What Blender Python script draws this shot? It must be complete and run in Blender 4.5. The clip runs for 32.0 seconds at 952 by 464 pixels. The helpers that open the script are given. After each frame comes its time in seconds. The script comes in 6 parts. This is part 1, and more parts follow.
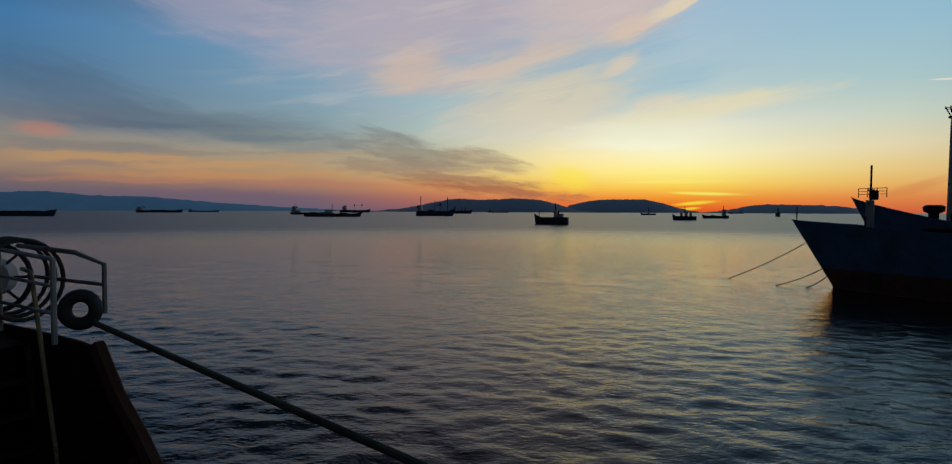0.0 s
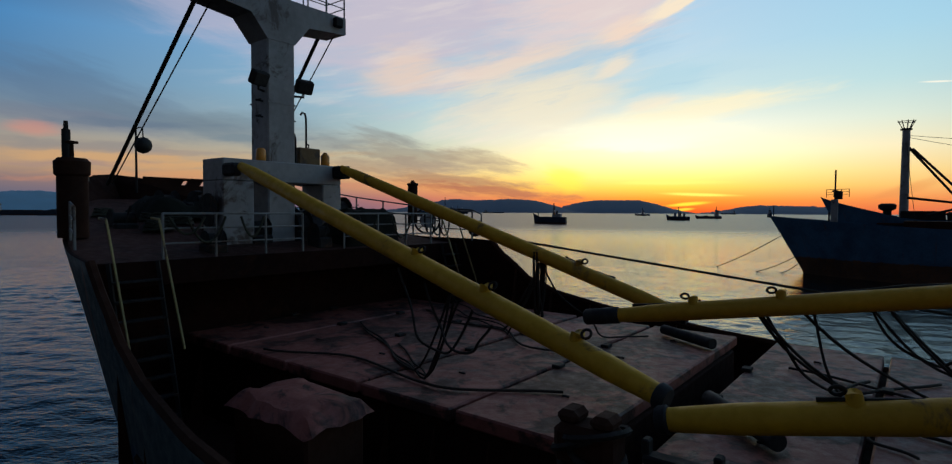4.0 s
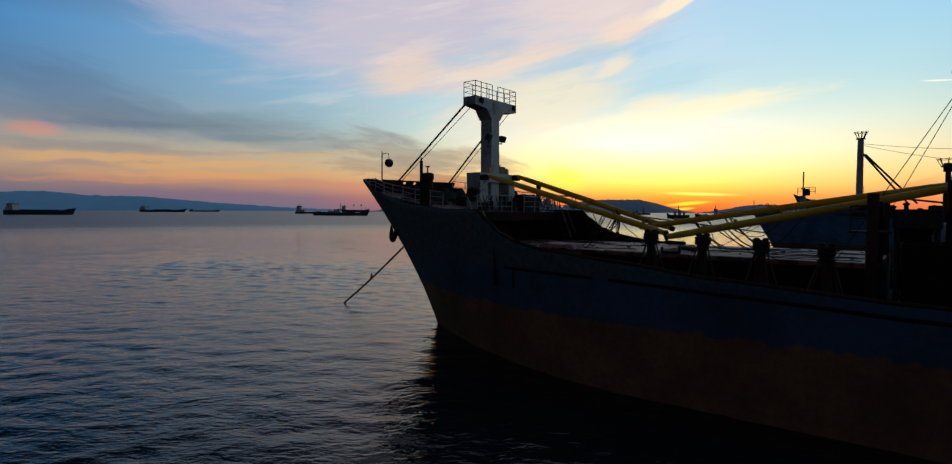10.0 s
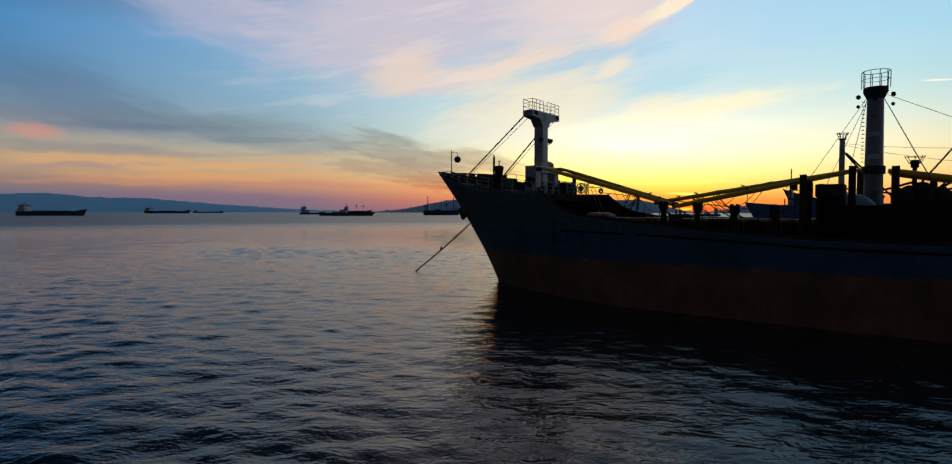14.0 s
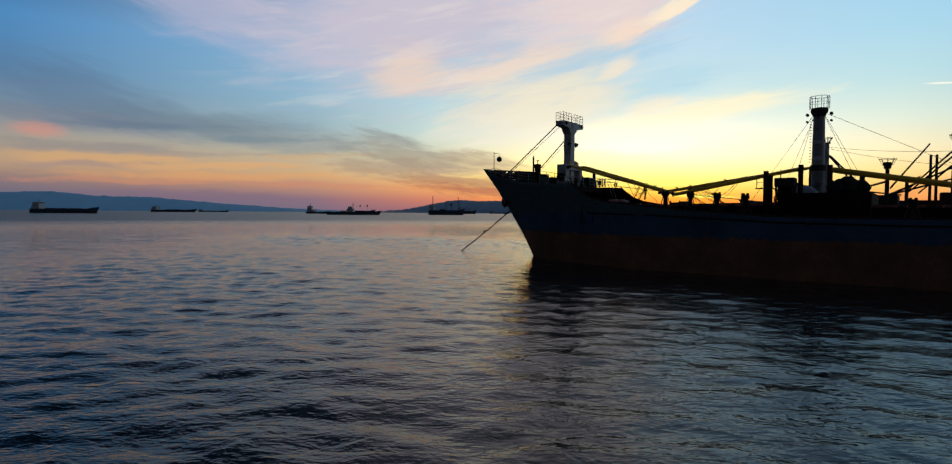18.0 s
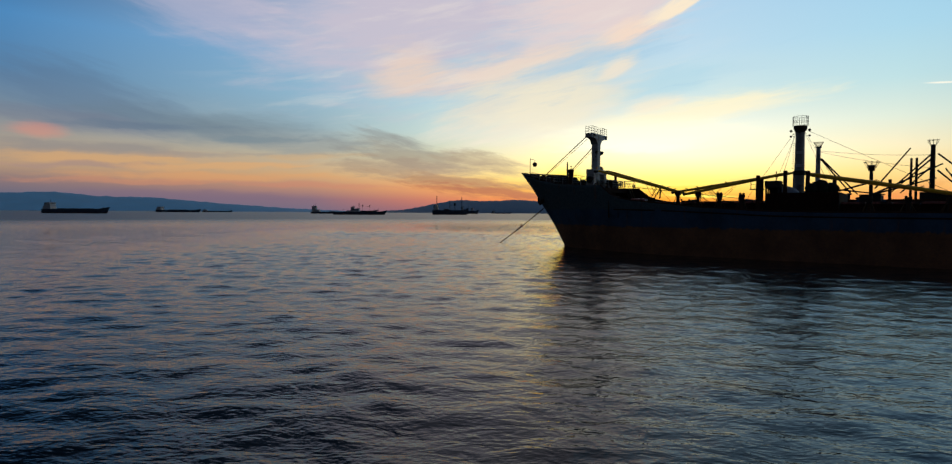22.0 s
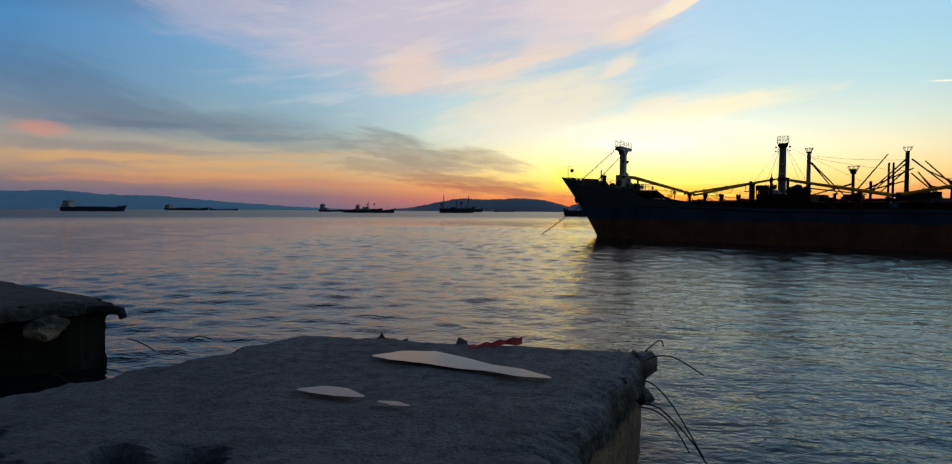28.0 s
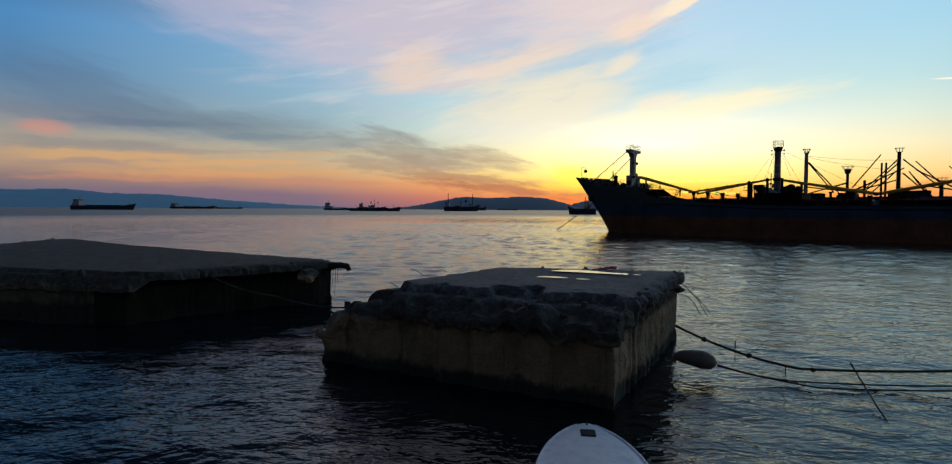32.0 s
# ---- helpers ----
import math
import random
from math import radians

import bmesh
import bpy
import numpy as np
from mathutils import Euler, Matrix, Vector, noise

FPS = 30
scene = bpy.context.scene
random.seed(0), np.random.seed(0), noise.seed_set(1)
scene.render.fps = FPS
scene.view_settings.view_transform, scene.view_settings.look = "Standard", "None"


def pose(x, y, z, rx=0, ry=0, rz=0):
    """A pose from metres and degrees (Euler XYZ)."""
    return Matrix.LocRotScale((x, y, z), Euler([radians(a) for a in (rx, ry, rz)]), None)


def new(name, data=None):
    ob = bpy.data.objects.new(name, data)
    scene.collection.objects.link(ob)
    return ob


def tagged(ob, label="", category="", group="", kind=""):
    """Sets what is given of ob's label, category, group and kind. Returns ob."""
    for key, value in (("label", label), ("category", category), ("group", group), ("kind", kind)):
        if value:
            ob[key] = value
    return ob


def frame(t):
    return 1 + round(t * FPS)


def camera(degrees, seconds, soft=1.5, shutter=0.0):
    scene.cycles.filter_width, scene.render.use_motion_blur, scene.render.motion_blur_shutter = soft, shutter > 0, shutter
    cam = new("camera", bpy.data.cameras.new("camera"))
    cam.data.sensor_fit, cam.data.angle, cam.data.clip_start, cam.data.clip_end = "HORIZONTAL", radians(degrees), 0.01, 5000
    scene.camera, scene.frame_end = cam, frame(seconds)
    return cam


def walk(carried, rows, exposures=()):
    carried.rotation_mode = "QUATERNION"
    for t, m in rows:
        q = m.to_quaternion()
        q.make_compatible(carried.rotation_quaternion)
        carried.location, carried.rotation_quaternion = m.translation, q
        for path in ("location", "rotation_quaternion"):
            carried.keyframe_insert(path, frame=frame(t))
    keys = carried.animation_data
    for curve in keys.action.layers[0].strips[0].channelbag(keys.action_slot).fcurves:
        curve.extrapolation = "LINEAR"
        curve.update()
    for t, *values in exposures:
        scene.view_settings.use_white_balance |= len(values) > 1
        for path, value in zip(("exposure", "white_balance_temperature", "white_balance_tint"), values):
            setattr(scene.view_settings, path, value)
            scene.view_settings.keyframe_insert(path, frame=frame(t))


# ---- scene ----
cam = camera(80.0, 32.0, soft=1.25)
PATH = [
    (0, -3.514, 2.871, 9.778, 3.821, -2.180, 0.238),
    (0.5, -4.173, 1.194, 9.672, 3.733, -2.140, 0.278),
    (1, -4.791, -0.494, 9.580, 3.738, -2.151, 0.344),
    (1.5, -5.367, -2.191, 9.500, 3.698, -2.103, 0.438),
    (2, -5.891, -3.894, 9.430, 3.562, -2.108, 0.380),
    (2.5, -6.358, -5.593, 9.368, 3.526, -2.078, 0.448),
    (3, -6.780, -7.278, 9.312, 3.449, -2.108, 0.396),
    (3.5, -7.175, -8.942, 9.262, 3.331, -2.141, 0.318),
    (4, -7.565, -10.589, 9.217, 3.246, -2.126, 0.345),
    (5, -8.384, -13.875, 9.136, 3.096, -2.124, 0.336),
    (6, -9.290, -17.223, 9.051, 3.032, -2.165, 0.271),
    (7, -10.265, -20.706, 8.914, 3.084, -2.181, 0.257),
    (8, -11.263, -24.340, 8.675, 3.196, -2.193, 0.257),
    (9, -12.267, -28.051, 8.403, 3.259, -2.171, 0.262),
    (10, -13.312, -31.658, 8.173, 3.279, -2.155, 0.265),
    (11, -14.401, -35.088, 7.891, 3.289, -2.114, 0.284),
    (12, -15.468, -38.382, 7.478, 3.282, -2.124, 0.276),
    (13, -16.465, -41.680, 7.017, 3.322, -2.133, 0.195),
    (14, -17.398, -45.072, 6.609, 3.339, -2.061, 0.094),
    (15, -18.293, -48.563, 6.222, 3.429, -1.992, 0.091),
    (16, -19.182, -52.102, 5.839, 3.494, -1.963, 0.226),
    (17, -20.097, -55.615, 5.487, 3.526, -1.965, 0.338),
    (18, -21.088, -59.051, 5.202, 3.515, -1.983, 0.406),
    (19, -22.211, -62.404, 4.998, 3.490, -2.009, 0.470),
    (20, -23.466, -65.711, 4.870, 3.503, -1.990, 0.455),
    (21, -24.758, -69.025, 4.794, 3.539, -1.944, 0.486),
    (22, -26.008, -72.393, 4.739, 3.554, -1.985, 0.344),
    (23, -27.251, -75.836, 4.671, 3.590, -2.027, 0.382),
    (24, -28.548, -79.347, 4.579, 3.647, -2.098, 0.345),
    (25, -29.876, -82.884, 4.489, 3.703, -2.080, 0.343),
    (26, -31.153, -86.377, 4.437, 3.719, -2.046, 0.255),
    (27, -32.304, -89.735, 4.431, 3.718, -2.075, 0.291),
    (28, -33.307, -92.855, 4.425, 3.721, -2.152, 0.372),
    (28.5, -33.758, -94.300, 4.404, 3.729, -2.203, 0.429),
    (29, -34.184, -95.661, 4.365, 3.782, -2.221, 0.470),
    (29.5, -34.590, -96.941, 4.313, 3.784, -2.236, 0.434),
    (30, -34.983, -98.150, 4.257, 3.796, -2.215, 0.472),
    (30.5, -35.368, -99.299, 4.209, 3.775, -2.261, 0.464),
    (31, -35.746, -100.399, 4.179, 3.837, -2.307, 0.461),
    (32, -36.491, -102.474, 4.193, 3.942, -2.312, 0.351),
]
# seconds, place, yaw, pitch and roll
walk(cam, [(t, pose(x, y, z, 90 + pitch, 0, yaw) @ pose(0, 0, 0, 0, 0, lean)) for t, x, y, z, yaw, pitch, lean in PATH],
     exposures=((0.0, -0.42), (1.0, -0.28), (3.0, -0.06), (6.0, 0.05), (14.0, 0.06), (24.0, 0.02), (32.0, 0.04)))

# ---------------------------------------------------------------- sky and light
SUN_AZIMUTH = 16.5                      # degrees to the right of straight ahead; the sun has just gone under


def lin(r, g, b):
    """Linear colour from 0-255 display values."""
    return tuple(((c / 255 + 0.055) / 1.055) ** 2.4 if c > 10 else c / 255 / 12.92 for c in (r, g, b)) + (1.0,)


class Nodes:
    """A small helper to write node trees as expressions."""

    def __init__(self, tree):
        self.tree = tree

    def add(self, kind, **props):
        node = self.tree.nodes.new(kind)
        for key, value in props.items():
            setattr(node, key, value)
        return node

    def put(self, socket, value):
        if isinstance(value, bpy.types.NodeSocket):
            self.tree.links.new(value, socket)
        else:
            socket.default_value = value

    def math(self, op, a, b=0.0, c=0.0, clamp=False):
        node = self.add("ShaderNodeMath", operation=op, use_clamp=clamp)
        for i, v in enumerate((a, b, c)):
            self.put(node.inputs[i], v)
        return node.outputs[0]

    def ramp(self, fac, stops, mode="LINEAR"):
        node = self.add("ShaderNodeValToRGB")
        node.color_ramp.interpolation = mode
        els = node.color_ramp.elements
        while len(els) < len(stops):
            els.new(0.5)
        for el, (at, col) in zip(els, stops):
            el.position, el.color = at, col if len(col) == 4 else (*col, 1.0)
        self.put(node.inputs[0], fac)
        return node.outputs[0]

    def mix(self, fac, a, b, blend="MIX"):
        node = self.add("ShaderNodeMix", data_type="RGBA", blend_type=blend)
        self.put(node.inputs[0], fac), self.put(node.inputs[6], a), self.put(node.inputs[7], b)
        return node.outputs[2]

    def range(self, v, a, b, c=0.0, d=1.0, smooth=True):
        node = self.add("ShaderNodeMapRange", interpolation_type="SMOOTHSTEP" if smooth else "LINEAR")
        for i, x in enumerate((v, a, b, c, d)):
            self.put(node.inputs[i], x)
        return node.outputs[0]

    def vec(self, x, y, z):
        node = self.add("ShaderNodeCombineXYZ")
        for i, v in enumerate((x, y, z)):
            self.put(node.inputs[i], v)
        return node.outputs[0]

    def noise(self, vector, scale, detail=4.0, rough=0.55, distort=0.0):
        node = self.add("ShaderNodeTexNoise")
        self.put(node.inputs["Vector"], vector)
        node.inputs["Scale"].default_value, node.inputs["Detail"].default_value = scale, detail
        node.inputs["Roughness"].default_value, node.inputs["Distortion"].default_value = rough, distort
        return node.outputs["Fac"]


def build_sky():
    world = bpy.data.worlds.new("dusk_sky")
    scene.world = world
    world.use_nodes = True
    world.node_tree.nodes.clear()
    n = Nodes(world.node_tree)
    way = n.add("ShaderNodeTexCoord").outputs["Generated"]
    sep = n.add("ShaderNodeSeparateXYZ")
    n.put(sep.inputs[0], way)
    x, y, z = sep.outputs
    deg = 57.29578
    az = n.math("MULTIPLY", n.math("ARCTAN2", x, y), deg)
    el = n.math("MULTIPLY", n.math("ARCSINE", z), deg)
    el = n.math("ABSOLUTE", el)
    # angle of azimuth from the sun, 0 to 180
    off = n.math("ABSOLUTE", n.math("SUBTRACT", n.math("FLOORED_MODULO", n.math("ADD", az, 180 - SUN_AZIMUTH), 360.0), 180.0))
    e = n.math("DIVIDE", el, 75.0, clamp=True)

    def ramp(stops):
        return n.ramp(e, [(a / 75, lin(*c)) for a, c in stops])

    HEIGHTS = (0.0, 1.2, 2.4, 3.6, 5.5, 8.0, 11.0, 15.0, 20.0, 26.0, 70.0)

    def column(*colours):
        return ramp(list(zip(HEIGHTS, colours)))

    # colours of the clear sky from the horizon up, at bearings from the dark side to beyond the sun
    col = column((88, 100, 124), (108, 104, 122), (142, 118, 118), (184, 150, 122), (168, 154, 140), (122, 138, 153), (90, 130, 167),
                 (80, 136, 186), (52, 82, 124), (20, 33, 54), (20, 33, 54))
    for a0, a1, hues in (
            (-43, -20, ((118, 106, 126), (140, 110, 122), (192, 140, 114), (208, 166, 122), (190, 176, 152), (154, 174, 182), (148, 182, 202),
                        (138, 178, 208), (146, 166, 198), (54, 68, 94), (34, 48, 74))),
            (-20, -8, ((158, 102, 108), (204, 122, 98), (232, 158, 98), (228, 184, 128), (212, 202, 166), (197, 213, 206), (188, 211, 218),
                       (182, 203, 215), (190, 195, 212), (165, 162, 182), (60, 72, 98))),
            (-8, 4, ((225, 90, 58), (250, 140, 66), (255, 198, 84), (255, 222, 124), (255, 232, 172), (242, 234, 210), (206, 217, 216),
                     (185, 208, 222), (200, 203, 216), (196, 188, 200), (74, 86, 112))),
            (4, 16.5, ((250, 92, 32), (255, 154, 46), (255, 210, 84), (255, 232, 132), (255, 243, 194), (250, 244, 222), (214, 230, 228),
                       (194, 219, 234), (182, 210, 233), (168, 190, 214), (76, 94, 126))),
            (16.5, 33, ((236, 108, 68), (250, 148, 80), (254, 194, 110), (252, 214, 140), (250, 230, 186), (226, 232, 214), (196, 224, 226),
                        (176, 215, 233), (162, 205, 232), (138, 178, 212), (66, 90, 124))),
            (33, 48, ((204, 108, 86), (230, 140, 96), (240, 178, 118), (236, 198, 145), (210, 205, 170), (185, 205, 200), (165, 200, 215),
                      (158, 203, 227), (146, 192, 225), (116, 156, 198), (56, 82, 116)))):
        col = n.mix(n.range(az, a0, a1, smooth=False), col, column(*hues))
    back = ramp([(0.0, (66, 70, 76)), (4.0, (88, 84, 86)), (9.0, (88, 87, 92)), (16.0, (72, 82, 95)), (30.0, (56, 68, 87)), (60.0, (42, 58, 84))])
    col = n.mix(n.range(off, 70, 135), col, back)

    # wind-drawn cloud: coordinates warped a little, then soft streaks with grain along their length
    base = n.vec(az, el, 0.0)
    wob = n.math("MULTIPLY", n.math("SUBTRACT", n.noise(base, 0.09, 3.0), 0.5), 2.2)
    wob2 = n.math("MULTIPLY", n.math("SUBTRACT", n.noise(n.vec(n.math("MULTIPLY", az, 0.4), el, 0.0), 0.5, 5.0), 0.5), 0.85)
    caz = n.math("ADD", az, wob)
    cel = n.math("ADD", el, n.math("ADD", wob2, n.math("MULTIPLY", wob, 0.2)))

    def streak(u0, v0, half, wide, tilt, grain=0.5, fine=1.0, sharp=0.0, plain=False):
        """A streak round (u0, v0): half length, half width and tilt in degrees. sharp: its lower edge is crisper by that much."""
        c, s = math.cos(radians(tilt)), math.sin(radians(tilt))
        du, dv = n.math("SUBTRACT", az if plain else caz, u0), n.math("SUBTRACT", el if plain else cel, v0)
        a = n.math("ADD", n.math("MULTIPLY", du, c), n.math("MULTIPLY", dv, s))
        b = n.math("SUBTRACT", n.math("MULTIPLY", dv, c), n.math("MULTIPLY", du, s))
        if sharp:
            b = n.math("MULTIPLY", b, n.range(b, 0.2 * wide, -0.3 * wide, 1.0, 1.0 + sharp))
        q = n.math("ADD", n.math("POWER", n.math("ABSOLUTE", n.math("DIVIDE", a, half)), 2.0),
                   n.math("POWER", n.math("ABSOLUTE", n.math("DIVIDE", b, wide)), 2.0))
        body = n.math("POWER", 2.718, n.math("MULTIPLY", q, -1.1))
        g = n.noise(n.vec(n.math("MULTIPLY", a, 0.2 * fine), n.math("MULTIPLY", b, 1.25 * fine), u0 * 0.7 + v0), 1.0, 6.0, 0.62)
        edge = n.math("MULTIPLY_ADD", n.math("SUBTRACT", g, 0.5), 2.4 * grain, body)
        return n.math("MULTIPLY", n.range(edge, 0.22, 0.95), n.range(body, 0.04, 0.3))

    def lay(col, mask, colour, amount):
        return n.mix(n.math("MULTIPLY", mask, amount, clamp=True), col, lin(*colour))

    def cloud(colour, amount, *args, plain=False):
        nonlocal col
        u, v, long, wide, *rest = args
        col = lay(col, streak(u, v, long * (1.0 if plain else 1.25), wide * (1.2 if plain else 1.65), *rest, plain=plain), colour, amount * 1.15)

    # colour, amount; bearing, height, half length, half width, tilt, grain, fineness, crispness
    # slate bands on the side away from the sun
    cloud((92, 114, 142), 0.42, -38.0, 9.59, 6.6, 1.7, -13, 0.4, 1, 0)
    cloud((108, 124, 140), 0.5, -31.3, 7.71, 7.4, 1.0, -5, 0.4, 1, 0)
    cloud((116, 120, 138), 0.45, -38.8, 7.38, 6.2, 0.7, -5, 0.4, 1, 0)
    cloud((118, 132, 142), 0.42, -25.8, 7.37, 6.4, 1.1, 1, 0.4, 1, 0)
    cloud((218, 166, 114), 0.6, -36.4, 4.44, 8.3, 0.45, 2, 0.5, 1, 0)
    cloud((146, 138, 136), 0.6, -37.7, 5.22, 7.0, 0.38, 2, 0.6, 1, 0)
    cloud((228, 160, 104), 0.5, -29.6, 3.16, 10.7, 0.34, 1, 0.5, 1, 0)
    cloud((128, 106, 124), 0.5, -30.6, 1.31, 10.2, 0.46, -0, 0.4, 1, 0)
    cloud((226, 140, 120), 0.42, -41.1, 6.36, 1.9, 0.49, 3, 0.3, 1, 0)
    cloud((168, 138, 130), 0.55, -38.4, 3.75, 5.8, 0.19, 2, 0.7, 1.3, 0)
    cloud((160, 146, 138), 0.5, -32.0, 4.96, 7.4, 0.20, 2, 0.7, 1.3, 0)
    cloud((206, 140, 108), 0.5, -34.6, 2.54, 8.0, 0.20, 1, 0.7, 1.3, 0)
    cloud((226, 168, 112), 0.5, -27.5, 4.11, 8.5, 0.21, 3, 0.7, 1.3, 0)
    cloud((120, 136, 146), 0.5, -23.9, 6.67, 5.9, 0.29, 4, 0.8, 1.2, 0)
    cloud((204, 134, 110), 0.45, -19.7, 2.56, 7.7, 0.22, -1, 0.7, 1.3, 0)
    cloud((100, 118, 138), 0.45, -35.5, 7.25, 6.2, 0.26, 2, 0.8, 1.2, 0)
    cloud((206, 168, 126), 0.5, -19.2, 5.34, 6.0, 0.22, 3, 0.7, 1.3, 0)
    # lavender and rose sheet high up, peach along its lower edge
    cloud((184, 180, 202), 0.6, -28.5, 18.2, 8.0, 2.2, -15, 0.4, 0.6, 0)
    cloud((206, 192, 204), 0.75, -10.4, 18.13, 14.7, 4.72, 6, 0.4, 0.6, 0)
    cloud((234, 210, 206), 0.8, 8.0, 19.21, 8.6, 2.70, 6, 0.4, 0.8, 0)
    cloud((240, 214, 198), 0.8, 0.3, 13.89, 9.7, 1.22, 10, 0.5, 0.8, 0.8)
    cloud((248, 218, 198), 0.85, 10.7, 16.48, 3.4, 1.04, 23, 0.4, 1, 0.8)
    cloud((255, 232, 204), 0.95, 15.1, 18.36, 2.8, 0.73, 21, 0.4, 1, 1)
    cloud((238, 208, 190), 0.7, -10.4, 13.60, 4.0, 1.83, 9, 0.4, 0.8, 0)
    # fans below it, brighter toward the sun
    cloud((236, 222, 202), 0.7, 1.4, 10.95, 8.7, 2.60, 16, 0.5, 0.8, 0)
    cloud((242, 226, 206), 0.8, 10.1, 13.72, 1.8, 0.67, 28, 0.4, 1, 0.5)
    cloud((246, 232, 204), 0.6, 3.7, 10.15, 6.7, 2.13, 9, 0.5, 0.9, 0)
    cloud((255, 241, 206), 0.85, 17.5, 9.30, 8.5, 0.93, 7, 0.4, 1, 0.5)
    cloud((255, 236, 206), 0.7, 13.5, 10.28, 2.4, 0.59, 7, 0.4, 1, 0.4)
    cloud((255, 247, 216), 0.8, 12.6, 7.58, 7.7, 1.10, 3, 0.45, 1, 0)
    cloud((255, 250, 220), 0.55, 13.2, 6.33, 4.0, 0.44, 0, 0.3, 1, 0)
    cloud((194, 220, 230), 0.5, 21.1, 13.10, 4.0, 0.42, 4, 0.5, 1, 0)
    # blue showing between the sheets
    cloud((166, 203, 226), 0.55, 6.3, 14.52, 7.0, 0.60, 13, 0.5, 1, 0)
    cloud((172, 212, 228), 0.4, 15.4, 12.33, 4.3, 1.16, 12, 0.4, 0.8, 0)
    # smoky wisps over the headland
    cloud((142, 128, 120), 0.5, -9.6, 5.5, 7.3, 1.0, -7, 0.7, 1.4, 0)
    cloud((140, 138, 136), 0.45, -11.7, 7.2, 3.8, 0.5, -14, 0.7, 1.4, 0)
    cloud((132, 142, 148), 0.38, -19.0, 6.29, 5.2, 0.74, 2, 0.6, 1.2, 0)
    cloud((160, 138, 122), 0.5, -10.5, 4.41, 7.0, 0.76, 0, 0.85, 1.4, 0)
    cloud((172, 130, 100), 0.65, -5.4, 3.04, 6.8, 0.54, -5, 0.8, 1.4, 0)
    cloud((176, 106, 82), 0.7, -1.4, 2.01, 7.7, 0.46, -6, 0.7, 1.4, 0)
    cloud((168, 144, 122), 0.5, -2.6, 4.98, 3.9, 0.69, -11, 0.8, 1.4, 0)
    # gold where the sun went down
    cloud((255, 226, 70), 0.5, 5.5, 3.21, 2.1, 0.91, -9, 0.3, 1.5, 0)
    cloud((255, 228, 112), 0.7, 15.7, 2.81, 6.6, 0.22, 0, 0.3, 1.5, 0, plain=True)
    cloud((255, 230, 100), 0.95, 18.3, 1.65, 3.9, 0.16, -2, 0.2, 1.5, 0, plain=True)
    cloud((255, 222, 64), 0.9, 17.3, 0.77, 2.3, 0.18, 5, 0.2, 1.5, 0, plain=True)
    cloud((255, 210, 60), 0.9, 16.8, 0.26, 1.1, 0.14, 5, 0.2, 1.5, 0, plain=True)
    cloud((230, 140, 82), 0.4, 33.9, 1.97, 2.7, 0.30, 16, 0.4, 1, 0)
    # fine combed cirrus all over the upper sky
    c2, s2 = math.cos(radians(11)), math.sin(radians(11))
    ca = n.math("ADD", n.math("MULTIPLY", caz, c2), n.math("MULTIPLY", cel, s2))
    cb = n.math("SUBTRACT", n.math("MULTIPLY", cel, c2), n.math("MULTIPLY", caz, s2))
    comb = n.noise(n.vec(n.math("MULTIPLY", ca, 0.10), n.math("MULTIPLY", cb, 0.75), 5.0), 1.0, 7.0, 0.62, 0.3)
    veil = n.math("MULTIPLY", n.range(comb, 0.50, 0.74), n.math("MULTIPLY", n.range(el, 6.0, 11.0), n.math("MULTIPLY", n.range(az, -34.0, -14.0), n.range(az, 24.0, 8.0))))
    col = n.mix(n.math("MULTIPLY", veil, 0.28), col, lin(246, 230, 216))
    gaps = n.math("MULTIPLY", n.range(comb, 0.46, 0.28), n.math("MULTIPLY", n.range(el, 8.0, 12.0), n.math("MULTIPLY", n.range(az, -22.0, -8.0), n.range(az, 30.0, 14.0))))
    col = n.mix(n.math("MULTIPLY", gaps, 0.3), col, lin(158, 196, 222))
    glow = n.math("ADD", n.math("POWER", n.math("DIVIDE", n.math("SUBTRACT", az, 12.0), 20.0), 2.0), n.math("POWER", n.math("DIVIDE", n.math("SUBTRACT", el, 4.0), 4.0), 2.0))
    glow = n.math("MULTIPLY_ADD", n.math("POWER", 2.718, n.math("MULTIPLY", glow, -1.0)), 0.4, 1.0)
    col = n.mix(1.0, col, n.vec(n.math("MULTIPLY", glow, 0.95), glow, n.math("MULTIPLY", glow, 1.015)), "MULTIPLY")
    # a short vapour trail
    col = lay(col, streak(35.6, 10.2, 1.3, 0.09, -5, 0.1, 1.0, 0, True), (255, 250, 232), 0.9)
    out = n.add("ShaderNodeOutputWorld")
    bg = n.add("ShaderNodeBackground")
    n.put(bg.inputs[0], col)
    bg.inputs[1].default_value = SKY_STRENGTH
    n.tree.links.new(bg.outputs[0], out.inputs[0])


SKY_STRENGTH = 1.0
build_sky()

# ---------------------------------------------------------------- materials


def material(name):
    m = bpy.data.materials.new(name)
    m.use_nodes = True
    m.node_tree.nodes.clear()
    n = Nodes(m.node_tree)
    out = n.add("ShaderNodeOutputMaterial")
    p = n.add("ShaderNodeBsdfPrincipled")
    n.tree.links.new(p.outputs[0], out.inputs[0])
    return m, n, p


